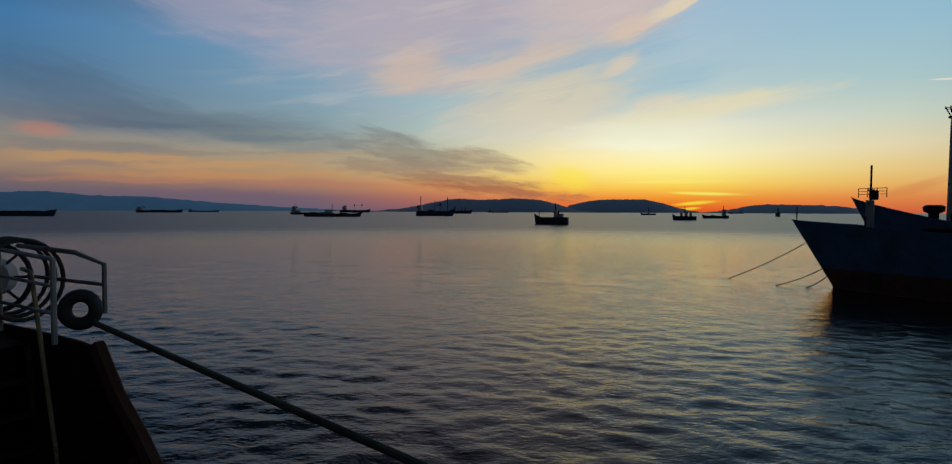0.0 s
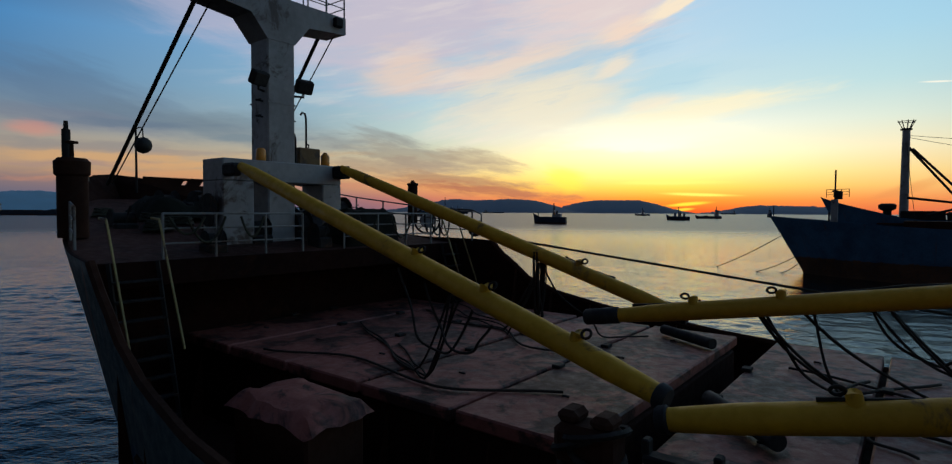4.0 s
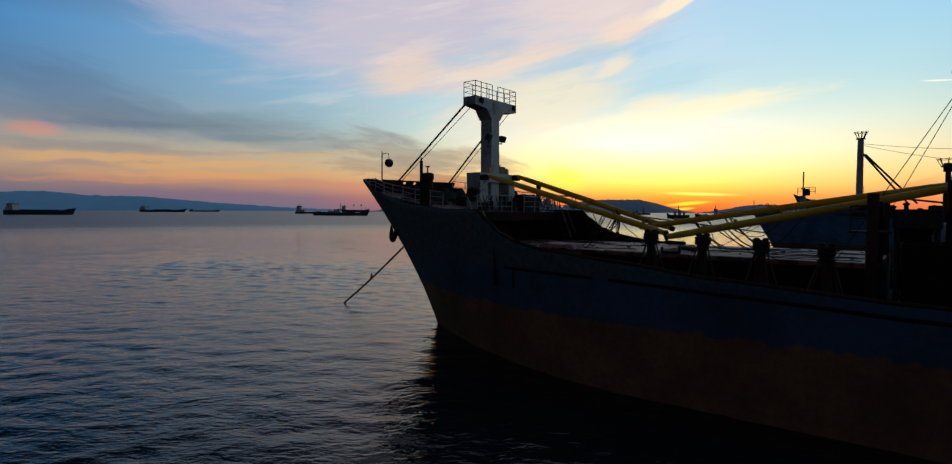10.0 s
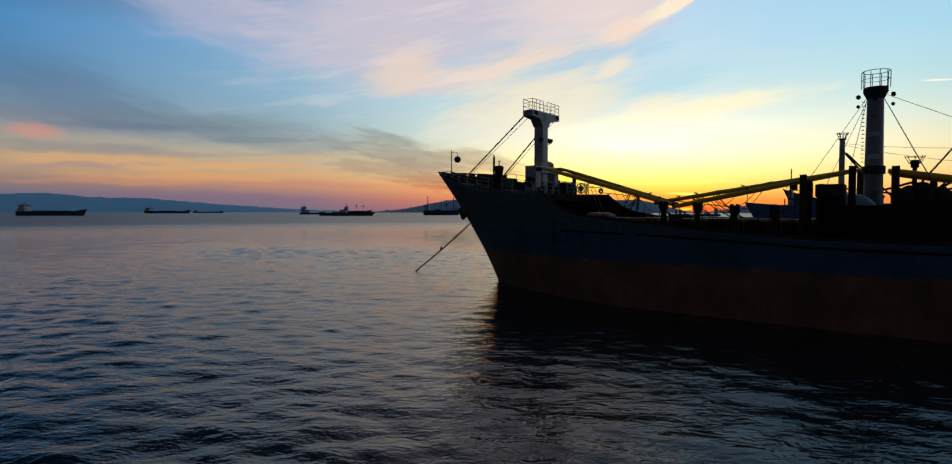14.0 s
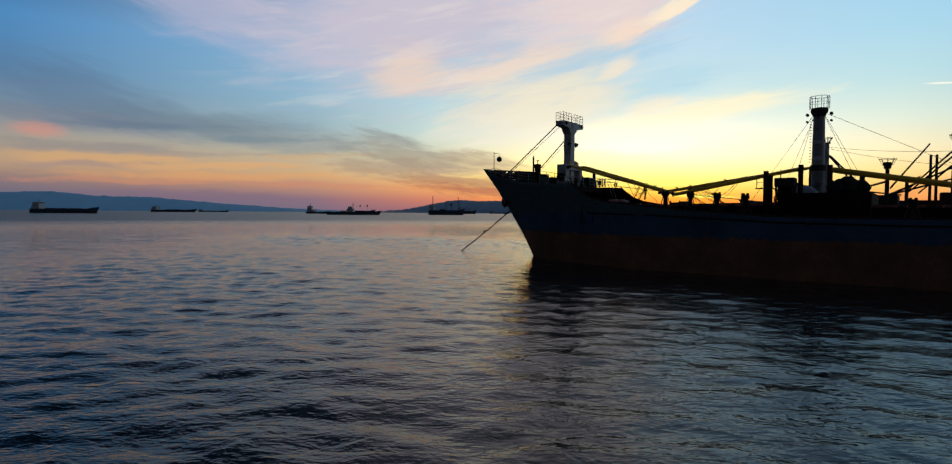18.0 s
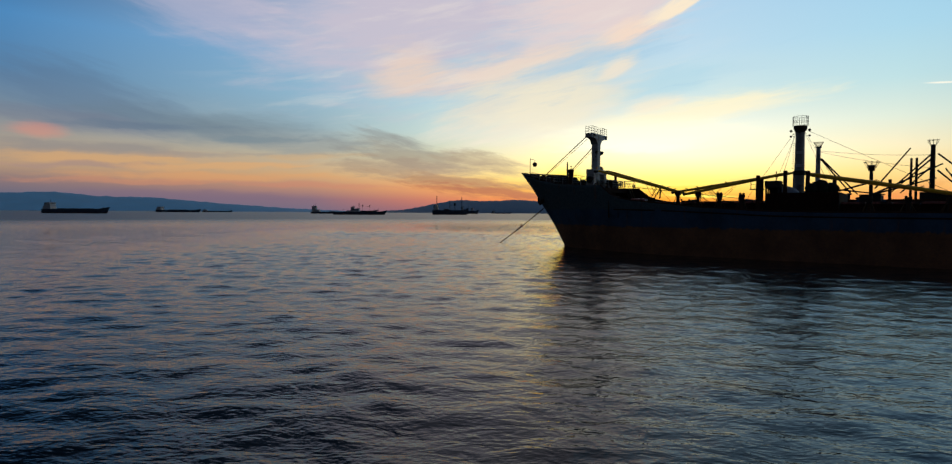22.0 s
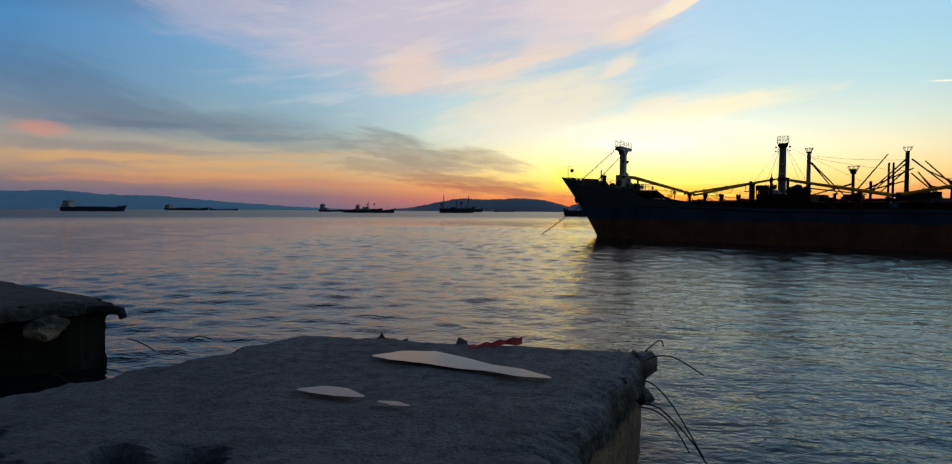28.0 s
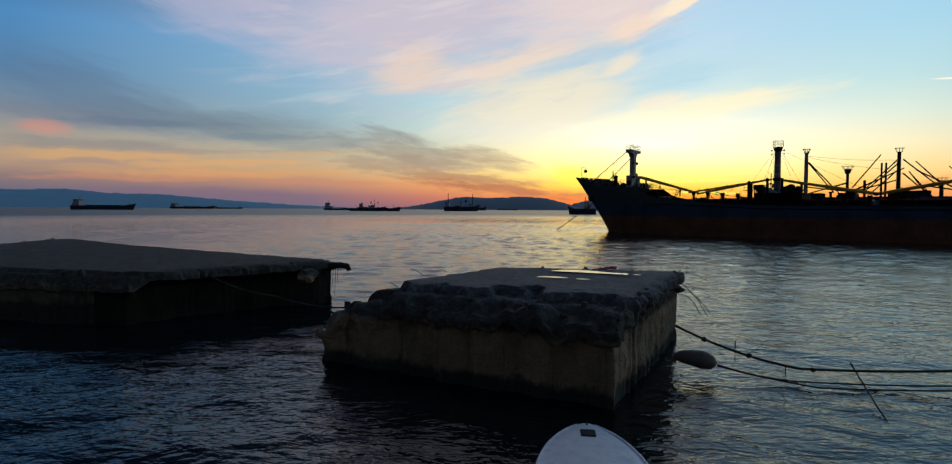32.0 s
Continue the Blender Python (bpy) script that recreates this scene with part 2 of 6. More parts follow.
def surface(name, base, second, rough=0.6, metal=0.0, scale=1.0, wear=None, wear_amount=0.4, bump=0.3, stretch=(1, 1, 1), spread=0.5, gloss=0.5):
    """Paint or stone in two tones, with an optional wear colour in patches, rough variation and fine relief; sizes in metres."""
    m, n, p = material(name)
    co = n.add("ShaderNodeTexCoord").outputs["Object"]
    mp = n.add("ShaderNodeMapping")
    n.put(mp.inputs[0], co)
    mp.inputs["Scale"].default_value = stretch
    co = mp.outputs[0]
    big = n.noise(co, 0.45 * scale, 5, 0.6)
    small = n.noise(co, 5.0 * scale, 6, 0.65)
    col = n.mix(n.range(big, 0.5 - 0.2 * spread, 0.5 + 0.2 * spread + 0.05), (*base, 1), (*second, 1))
    col = n.mix(n.range(small, 0.3, 0.75, 0.0, 0.35), col, (*[c * 0.45 for c in base], 1))
    if wear:
        patch = n.noise(co, 0.9 * scale, 8, 0.7, 0.6)
        edge = 0.62 - 0.25 * wear_amount
        fac = n.range(patch, edge, edge + 0.1)
        wcol = n.mix(small, (*wear, 1), (*[c * 0.4 for c in wear], 1))
        col = n.mix(fac, col, wcol)
    rand = n.add("ShaderNodeObjectInfo").outputs["Random"]
    col = n.mix(n.range(rand, 0, 1, 0.0, 0.22, False), col, (*[c * 0.5 for c in second], 1))
    n.put(p.inputs["Base Color"], col)
    n.put(p.inputs["Roughness"], n.range(small, 0.3, 0.7, max(0.05, rough - 0.12), min(1.0, rough + 0.15)))
    p.inputs["Metallic"].default_value = metal
    p.inputs["Specular IOR Level"].default_value = gloss
    b = n.add("ShaderNodeBump")
    b.inputs["Strength"].default_value, b.inputs["Distance"].default_value = bump, 0.02
    n.put(b.inputs["Height"], n.math("ADD", n.math("MULTIPLY", big, 0.6), small))
    n.put(p.inputs["Normal"], b.outputs[0])
    return m


def hull_paint(name, upper, boot, line, rust, rust_amount=0.5, crest=None, crest_line=5.2):
    """Old ship's side: topside colour over a boot-topping that meets it at a height, with rust runs drawn downwards."""
    m, n, p = material(name)
    co = n.add("ShaderNodeTexCoord").outputs["Object"]
    sep = n.add("ShaderNodeSeparateXYZ")
    n.put(sep.inputs[0], co)
    big = n.noise(co, 0.3, 5, 0.6)
    small = n.noise(co, 4.0, 6, 0.7)
    st = n.add("ShaderNodeMapping")
    n.put(st.inputs[0], co)
    st.inputs["Scale"].default_value = (1.6, 1.6, 0.16)
    runs = n.noise(st.outputs[0], 1.0, 8, 0.75)
    zz = n.math("ADD", sep.outputs[2], n.math("MULTIPLY", n.math("SUBTRACT", n.noise(co, 1.2, 6, 0.7), 0.5), 1.1))
    low = n.range(zz, line + 0.12, line - 0.12)
    top = n.mix(n.range(big, 0.35, 0.7), (*upper, 1), (*[c * 0.55 for c in upper], 1))
    bot = n.mix(n.range(big, 0.3, 0.7), (*boot, 1), (*[c * 0.5 for c in boot], 1))
    if crest:
        faded = n.mix(n.range(small, 0.35, 0.7), (*crest, 1), (*[c * 0.7 for c in crest], 1))
        top = n.mix(n.range(zz, crest_line - 0.25, crest_line + 0.25), top, faded)
    col = n.mix(low, top, bot)
    col = n.mix(n.range(runs, 0.62 - 0.2 * rust_amount, 0.78 - 0.12 * rust_amount, 0.0, 0.85), col, (*rust, 1))
    col = n.mix(n.range(small, 0.35, 0.8, 0.0, 0.4), col, (*[c * 0.4 for c in upper], 1))
    n.put(p.inputs["Base Color"], col)
    n.put(p.inputs["Roughness"], n.range(small, 0.3, 0.7, 0.6, 0.9))
    p.inputs["Specular IOR Level"].default_value = 0.2
    b = n.add("ShaderNodeBump")
    b.inputs["Strength"].default_value, b.inputs["Distance"].default_value = 0.35, 0.03
    n.put(b.inputs["Height"], n.math("ADD", n.math("MULTIPLY", n.noise(co, 0.8, 3), 1.5), n.math("MULTIPLY", small, 0.5)))
    n.put(p.inputs["Normal"], b.outputs[0])
    return m


def sea_water():
    m, n, p = material("sea_water")
    co = n.add("ShaderNodeTexCoord").outputs["Object"]
    mp = n.add("ShaderNodeMapping")
    n.put(mp.inputs[0], co)
    mp.inputs["Rotation"].default_value = (0, 0, radians(8))
    mp.inputs["Scale"].default_value = (0.58, 1.0, 1.0)
    v = mp.outputs[0]
    place = n.add("ShaderNodeSeparateXYZ")
    n.put(place.inputs[0], co)
    # calm in the lee of the moored ships, ruffled on the open side
    lee = n.math("ADD", place.outputs[0], n.math("MULTIPLY", n.math("SUBTRACT", n.noise(co, 0.05, 3), 0.5), 22.0))
    open_side = n.range(lee, -14.0, -36.0)
    swell = n.noise(v, 0.24, 2, 0.5)
    chop = n.noise(v, 1.7, 3, 0.5, 0.6)
    rip = n.noise(v, 4.4, 2, 0.5, 0.5)
    fine = n.noise(v, 9.0, 2, 0.5, 0.3)
    rip_h = n.math("MULTIPLY", rip, n.math("MULTIPLY_ADD", open_side, 0.004, 0.042))
    fine_h = n.math("MULTIPLY", fine, n.math("MULTIPLY_ADD", open_side, 0.008, 0.006))
    h = n.math("ADD", n.math("MULTIPLY", swell, 0.13), n.math("ADD", n.math("MULTIPLY", chop, 0.115), n.math("ADD", rip_h, fine_h)))
    b = n.add("ShaderNodeBump")
    b.inputs["Strength"].default_value, b.inputs["Distance"].default_value = 1.0, 0.55
    n.put(b.inputs["Height"], h)
    n.put(p.inputs["Normal"], b.outputs[0])
    n.put(p.inputs["Base Color"], n.mix(swell, (0.002, 0.006, 0.008, 1), (0.003, 0.009, 0.011, 1)))
    # open water farther out is ruffled by the breeze
    far_out = n.add("ShaderNodeVectorMath", operation="LENGTH")
    n.put(far_out.inputs[0], co)
    n.put(p.inputs["Roughness"], n.math("MAXIMUM", n.range(far_out.outputs["Value"], 80.0, 330.0, 0.012, 0.34, False), n.math("MULTIPLY", open_side, 0.04)))
    p.inputs["IOR"].default_value = 1.333
    p.inputs["Specular IOR Level"].default_value = 0.34
    return m


def old_concrete(name, light, dark, tide):
    """Sea-worn concrete: a grey topping over older, browner pours with rust and damp runs, and weed up to the tide mark."""
    m, n, p = material(name)
    co = n.add("ShaderNodeTexCoord").outputs["Object"]
    sep = n.add("ShaderNodeSeparateXYZ")
    n.put(sep.inputs[0], co)
    big, small, grit = n.noise(co, 0.7, 5, 0.6), n.noise(co, 5.0, 7, 0.7), n.noise(co, 22.0, 4, 0.6)
    st = n.add("ShaderNodeMapping")
    n.put(st.inputs[0], co)
    st.inputs["Scale"].default_value = (2.2, 2.2, 0.14)
    runs = n.noise(st.outputs[0], 1.0, 7, 0.7)
    zz = n.math("ADD", sep.outputs[2], n.math("MULTIPLY", n.math("SUBTRACT", n.noise(co, 1.6, 6, 0.7), 0.5), 0.7))
    pour = n.mix(n.range(big, 0.35, 0.65), (*light, 1), (*dark, 1))
    pour = n.mix(n.range(runs, 0.52, 0.72, 0.0, 0.75), pour, (0.028, 0.024, 0.02, 1))
    topping = n.mix(n.range(big, 0.35, 0.65), (0.15, 0.132, 0.136, 1), (0.105, 0.093, 0.095, 1))
    topping = n.mix(n.range(small, 0.45, 0.68, 0.0, 0.6), topping, (0.05, 0.046, 0.048, 1))
    crumb = n.mix(n.range(small, 0.35, 0.65), (0.07, 0.058, 0.044, 1), (0.035, 0.03, 0.024, 1))
    col = n.mix(n.range(zz, 1.3, 1.5), pour, crumb)
    col = n.mix(n.range(zz, 1.98, 2.12), col, topping)
    col = n.mix(n.range(zz, tide + 0.13, tide - 0.12), col, (0.018, 0.02, 0.013, 1))
    col = n.mix(n.range(grit, 0.4, 0.7, 0.0, 0.45), col, (0.02, 0.019, 0.018, 1))
    n.put(p.inputs["Base Color"], col)
    n.put(p.inputs["Roughness"], n.range(small, 0.3, 0.7, 0.7, 0.98))
    b = n.add("ShaderNodeBump")
    b.inputs["Strength"].default_value, b.inputs["Distance"].default_value = 1.0, 0.05
    n.put(b.inputs["Height"], n.math("ADD", small, n.math("MULTIPLY", grit, 0.5)))
    n.put(p.inputs["Normal"], b.outputs[0])
    return m


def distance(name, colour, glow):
    """Far land behind miles of air: dark scrub, its haze painted as surface glow."""
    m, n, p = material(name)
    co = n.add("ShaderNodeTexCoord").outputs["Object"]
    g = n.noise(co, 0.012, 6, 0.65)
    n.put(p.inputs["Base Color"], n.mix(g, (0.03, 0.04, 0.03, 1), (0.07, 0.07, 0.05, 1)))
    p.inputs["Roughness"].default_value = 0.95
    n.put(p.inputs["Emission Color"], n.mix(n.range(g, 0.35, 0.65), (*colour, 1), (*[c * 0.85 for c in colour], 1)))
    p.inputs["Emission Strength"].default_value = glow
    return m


HULL = hull_paint("hull_paint", (0.027, 0.062, 0.110), (0.20, 0.085, 0.037), 3.15, (0.12, 0.05, 0.022), 0.4, (0.045, 0.074, 0.082))
HULL_BLUE = hull_paint("blue_hull_paint", (0.045, 0.12, 0.21), (0.12, 0.05, 0.02), 2.6, (0.12, 0.05, 0.02), 0.35)
HULL_FAR = hull_paint("far_hull_paint", (0.03, 0.045, 0.07), (0.09, 0.035, 0.02), 1.2, (0.10, 0.045, 0.02), 0.3)
WHITE = surface("grey_white_paint", (0.31, 0.312, 0.312), (0.22, 0.22, 0.222), 0.55, wear=(0.08, 0.05, 0.035), wear_amount=0.32)
YELLOW = surface("yellow_boom_paint", (0.74, 0.38, 0.004), (0.62, 0.31, 0.004), 0.62, wear=(0.16, 0.08, 0.03), wear_amount=0.12)
DECK = surface("red_deck_paint", (0.075, 0.028, 0.020), (0.05, 0.019, 0.014), 0.8, wear=(0.05, 0.022, 0.014), wear_amount=0.35, bump=0.4, gloss=0.15)
HATCH = surface("worn_hatch_paint", (0.30, 0.088, 0.066), (0.17, 0.053, 0.040), 0.6, wear=(0.05, 0.02, 0.014), wear_amount=0.62, bump=0.7, gloss=0.35)
RUST = surface("rusty_steel", (0.058, 0.023, 0.013), (0.032, 0.014, 0.009), 0.85, bump=0.5, gloss=0.12)
DARK = surface("dark_steel", (0.022, 0.021, 0.021), (0.014, 0.014, 0.014), 0.78, wear=(0.07, 0.035, 0.02), wear_amount=0.3, gloss=0.25)
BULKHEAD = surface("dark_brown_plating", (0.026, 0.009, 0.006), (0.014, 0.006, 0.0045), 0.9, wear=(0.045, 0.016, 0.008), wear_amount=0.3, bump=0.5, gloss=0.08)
BLACK = surface("black_rubber", (0.018, 0.018, 0.018), (0.012, 0.012, 0.012), 0.75)
RAIL = surface("pale_rail_paint", (0.26, 0.26, 0.25), (0.18, 0.18, 0.17), 0.55, wear=(0.12, 0.06, 0.03), wear_amount=0.3)
OCHRE = surface("ochre_locker_paint", (0.20, 0.11, 0.02), (0.13, 0.07, 0.014), 0.6, wear=(0.06, 0.03, 0.015), wear_amount=0.4)
RAIL_YELLOW = surface("yellow_rail_paint", (0.40, 0.30, 0.10), (0.28, 0.21, 0.08), 0.55, wear=(0.12, 0.06, 0.03), wear_amount=0.4)
ROPE = surface("old_mooring_rope", (0.07, 0.07, 0.05), (0.04, 0.042, 0.03), 0.9, scale=4, gloss=0.15)
WIRE = surface("wire_rope", (0.032, 0.026, 0.022), (0.02, 0.018, 0.016), 0.75, scale=4, gloss=0.2)
MANILA = surface("manila_rope", (0.13, 0.085, 0.045), (0.08, 0.052, 0.03), 0.9, scale=4, gloss=0.1)
ORANGE = surface("orange_lamp_plastic", (0.75, 0.30, 0.03), (0.6, 0.22, 0.02), 0.35)
CANVAS = surface("dark_green_canvas", (0.022, 0.024, 0.019), (0.014, 0.015, 0.012), 0.95, gloss=0.1)
CONCRETE = old_concrete("weathered_concrete", (0.32, 0.225, 0.13), (0.19, 0.135, 0.082), 0.32)
WEEDY = old_concrete("weedy_concrete", (0.15, 0.115, 0.078), (0.07, 0.056, 0.04), 0.75)
# for the slab's hollow: weed with the undercut's shade in its colour
WEED_SHADE = surface("weedy_shaded_concrete", (0.026, 0.023, 0.017), (0.012, 0.013, 0.009), 0.85, bump=0.9, scale=1.3, gloss=0.1)
BOATPAINT = surface("white_boat_paint", (0.72, 0.73, 0.78), (0.62, 0.63, 0.68), 0.35, bump=0.05)
FENDER = surface("weathered_float", (0.21, 0.165, 0.14), (0.12, 0.10, 0.085), 0.8, scale=3)
REDCLOTH = surface("red_cloth", (0.5, 0.04, 0.04), (0.35, 0.03, 0.03), 0.8)
GREYPAINT = surface("grey_mast_paint", (0.16, 0.16, 0.165), (0.11, 0.11, 0.115), 0.6, wear=(0.09, 0.045, 0.025), wear_amount=0.3)
SHIPWHITE = surface("far_ship_white", (0.34, 0.34, 0.36), (0.26, 0.26, 0.28), 0.6)
SEA = sea_water()
LAND_NEAR = distance("headland_haze_glow", lin(22, 38, 62)[:3], 0.75)
LAND_FAR = distance("mountains_haze_glow", lin(46, 82, 116)[:3], 0.66)


def puddle_water():
    m, n, p = material("puddle_water")
    p.inputs["Base Color"].default_value = (0.02, 0.02, 0.02, 1)
    p.inputs["Roughness"].default_value = 0.02
    p.inputs["IOR"].default_value = 1.333
    return m


PUDDLE = puddle_water()

# ---------------------------------------------------------------- mesh tools


class Mesh:
    """Gathers vertices and faces for one mesh."""

    def __init__(self):
        self.v, self.f = [], []

    def quad(self, a, b, c, d):
        i = len(self.v)
        self.v += [tuple(a), tuple(b), tuple(c), tuple(d)]
        self.f.append((i, i + 1, i + 2, i + 3))
        return self

    def box(self, lo, hi, bevel=0.0, m=None):
        """A box between two corners; bevelled edges where bevel is given."""
        (x0, y0, z0), (x1, y1, z1) = lo, hi
        b = min(bevel, (x1 - x0) / 2.1, (y1 - y0) / 2.1, (z1 - z0) / 2.1)
        if b <= 0:
            pts = [(x, y, z) for z in (z0, z1) for x, y in ((x0, y0), (x1, y0), (x1, y1), (x0, y1))]
            fs = [(3, 2, 1, 0), (4, 5, 6, 7), (0, 1, 5, 4), (1, 2, 6, 5), (2, 3, 7, 6), (3, 0, 4, 7)]
        else:
            pts, fs = [], []
            for z, k in ((z0, b), (z0 + b, 0), (z1 - b, 0), (z1, b)):
                pts += [(x0 + b + 0 * k, y0 + k, z), (x1 - b, y0 + k, z), (x1 - k, y0 + b, z), (x1 - k, y1 - b, z),
                        (x1 - b, y1 - k, z), (x0 + b, y1 - k, z), (x0 + k, y1 - b, z), (x0 + k, y0 + b, z)]
            for r in range(3):
                for i in range(8):
                    j = (i + 1) % 8
                    fs.append((r * 8 + i, r * 8 + j, r * 8 + 8 + j, r * 8 + 8 + i))
            fs += [tuple(range(7, -1, -1)), tuple(range(24, 32))]
        if m is not None:
            pts = [tuple(m @ Vector(p)) for p in pts]
        i = len(self.v)
        self.v += pts
        self.f += [tuple(i + k for k in f) for f in fs]
        return self

    def rod(self, p, q, r, r2=None, sides=8, caps=True):
        """A round bar from p to q, tapering to r2."""
        return self.tube([p, q], [r, r if r2 is None else r2], sides, caps)

    def tube(self, pts, r, sides=8, caps=True):
        pts = [Vector(p) for p in pts]
        rs = r if isinstance(r, (list, tuple)) else [r] * len(pts)
        i0 = len(self.v)
        prev = None
        for k, p in enumerate(pts):
            d = (pts[min(k + 1, len(pts) - 1)] - pts[max(k - 1, 0)])
            d = d.normalized() if d.length > 1e-9 else Vector((0, 0, 1))
            if prev is None:
                a = d.cross(Vector((0, 0, 1)) if abs(d.z) < 0.9 else Vector((1, 0, 0))).normalized()
            else:
                a = (prev - d * prev.dot(d)).normalized()
            prev = a
            b = d.cross(a)
            for s in range(sides):
                t = 2 * math.pi * s / sides
                self.v.append(tuple(p + (a * math.cos(t) + b * math.sin(t)) * rs[k]))
        for k in range(len(pts) - 1):
            for s in range(sides):
                u = (s + 1) % sides
                self.f.append((i0 + k * sides + s, i0 + k * sides + u, i0 + (k + 1) * sides + u, i0 + (k + 1) * sides + s))
        if caps:
            self.f.append(tuple(i0 + s for s in reversed(range(sides))))
            self.f.append(tuple(i0 + (len(pts) - 1) * sides + s for s in range(sides)))
        return self

    def lathe(self, profile, at=(0, 0, 0), sides=16):
        """Turns (radius, height) pairs about the upright axis at a place."""
        i0 = len(self.v)
        for r, h in profile:
            for s in range(sides):
                t = 2 * math.pi * s / sides
                self.v.append((at[0] + r * math.cos(t), at[1] + r * math.sin(t), at[2] + h))
        for k in range(len(profile) - 1):
            for s in range(sides):
                u = (s + 1) % sides
                self.f.append((i0 + k * sides + s, i0 + k * sides + u, i0 + (k + 1) * sides + u, i0 + (k + 1) * sides + s))
        self.f.append(tuple(i0 + s for s in reversed(range(sides))))
        self.f.append(tuple(i0 + (len(profile) - 1) * sides + s for s in range(sides)))
        return self

    def ring(self, at, normal, R, r, n=24, sides=6):
        normal = Vector(normal).normalized()
        a = normal.orthogonal().normalized()
        b = normal.cross(a)
        i0 = len(self.v)
        for k in range(n):
            t = 2 * math.pi * k / n
            out = a * math.cos(t) + b * math.sin(t)
            for s in range(sides):
                w = 2 * math.pi * s / sides
                self.v.append(tuple(Vector(at) + out * (R + r * math.cos(w)) + normal * r * math.sin(w)))
        for k in range(n):
            for s in range(sides):
                k2, u = (k + 1) % n, (s + 1) % sides
                self.f.append((i0 + k * sides + s, i0 + k2 * sides + s, i0 + k2 * sides + u, i0 + k * sides + u))
        return self

    def prism(self, poly, axis, lo, hi):
        """A flat polygon pushed along an axis ('x', 'y' or 'z')."""
        def put3(a, b, c):
            return {"x": (c, a, b), "y": (a, c, b), "z": (a, b, c)}[axis]
        i, k = len(self.v), len(poly)
        self.v += [put3(a, b, lo) for a, b in poly] + [put3(a, b, hi) for a, b in poly]
        self.f += [tuple(i + j for j in reversed(range(k))), tuple(i + k + j for j in range(k))]
        self.f += [(i + j, i + (j + 1) % k, i + k + (j + 1) % k, i + k + j) for j in range(k)]
        return self

    def data(self, name, mat, smooth=False):
        me = bpy.data.meshes.new(name)
        me.from_pydata(self.v, [], self.f)
        bm = bmesh.new()
        bm.from_mesh(me)
        bmesh.ops.recalc_face_normals(bm, faces=bm.faces)
        bm.to_mesh(me)
        bm.free()
        me.materials.append(mat)
        if smooth:
            me.polygons.foreach_set("use_smooth", [True] * len(me.polygons))
            me.set_sharp_from_angle(angle=radians(40))
        me.update()
        return me


def part(name, mesh, mat, parent, label="", smooth=False):
    """Links a mesh as one object under a thing or a part."""
    ob = new(name, mesh if isinstance(mesh, bpy.types.Mesh) else mesh.data(name, mat, smooth))
    ob.parent = parent
    return tagged(ob, label)


def thing(name, mesh, mat, label, category, group="", kind="", smooth=False, m=None):
    ob = new(name, mesh.data(name, mat, smooth))
    if m is not None:
        ob.matrix_world = m
    return tagged(ob, label, category, group, kind)


def empty(name, m, label, category, group="", kind=""):
    ob = new(name)
    ob.empty_display_size = 0.3
    ob.matrix_basis = m
    return tagged(ob, label, category, group, kind)


def lerp_table(table, x):
    for (a, u), (b, w) in zip(table, table[1:]):
        if x <= b:
            k = max(0.0, (x - a) / (b - a))
            return u + (w - u) * (k * k * (3 - 2 * k) * 0.5 + k * 0.5)
    return table[-1][1]


def sag(p, q, drop, n=16):
    p, q = Vector(p), Vector(q)
    return [p.lerp(q, i / n) - Vector((0, 0, drop * 4 * (i / n) * (1 - i / n))) for i in range(n + 1)]

# ---------------------------------------------------------------- sea and far land


def stretched(lo, hi, step, reach, grow):
    """Grid lines: even between lo and hi, then ever wider apart out to reach."""
    mid = list(np.arange(lo, hi + step / 2, step))
    out, d, x = [], step, hi
    while x < reach:
        d *= grow
        x += d
        out.append(min(x, reach))
    left, d, x = [], step, lo
    while x > -reach:
        d *= grow
        x -= d
        left.append(max(x, -reach))
    return np.array(left[::-1] + mid + out)


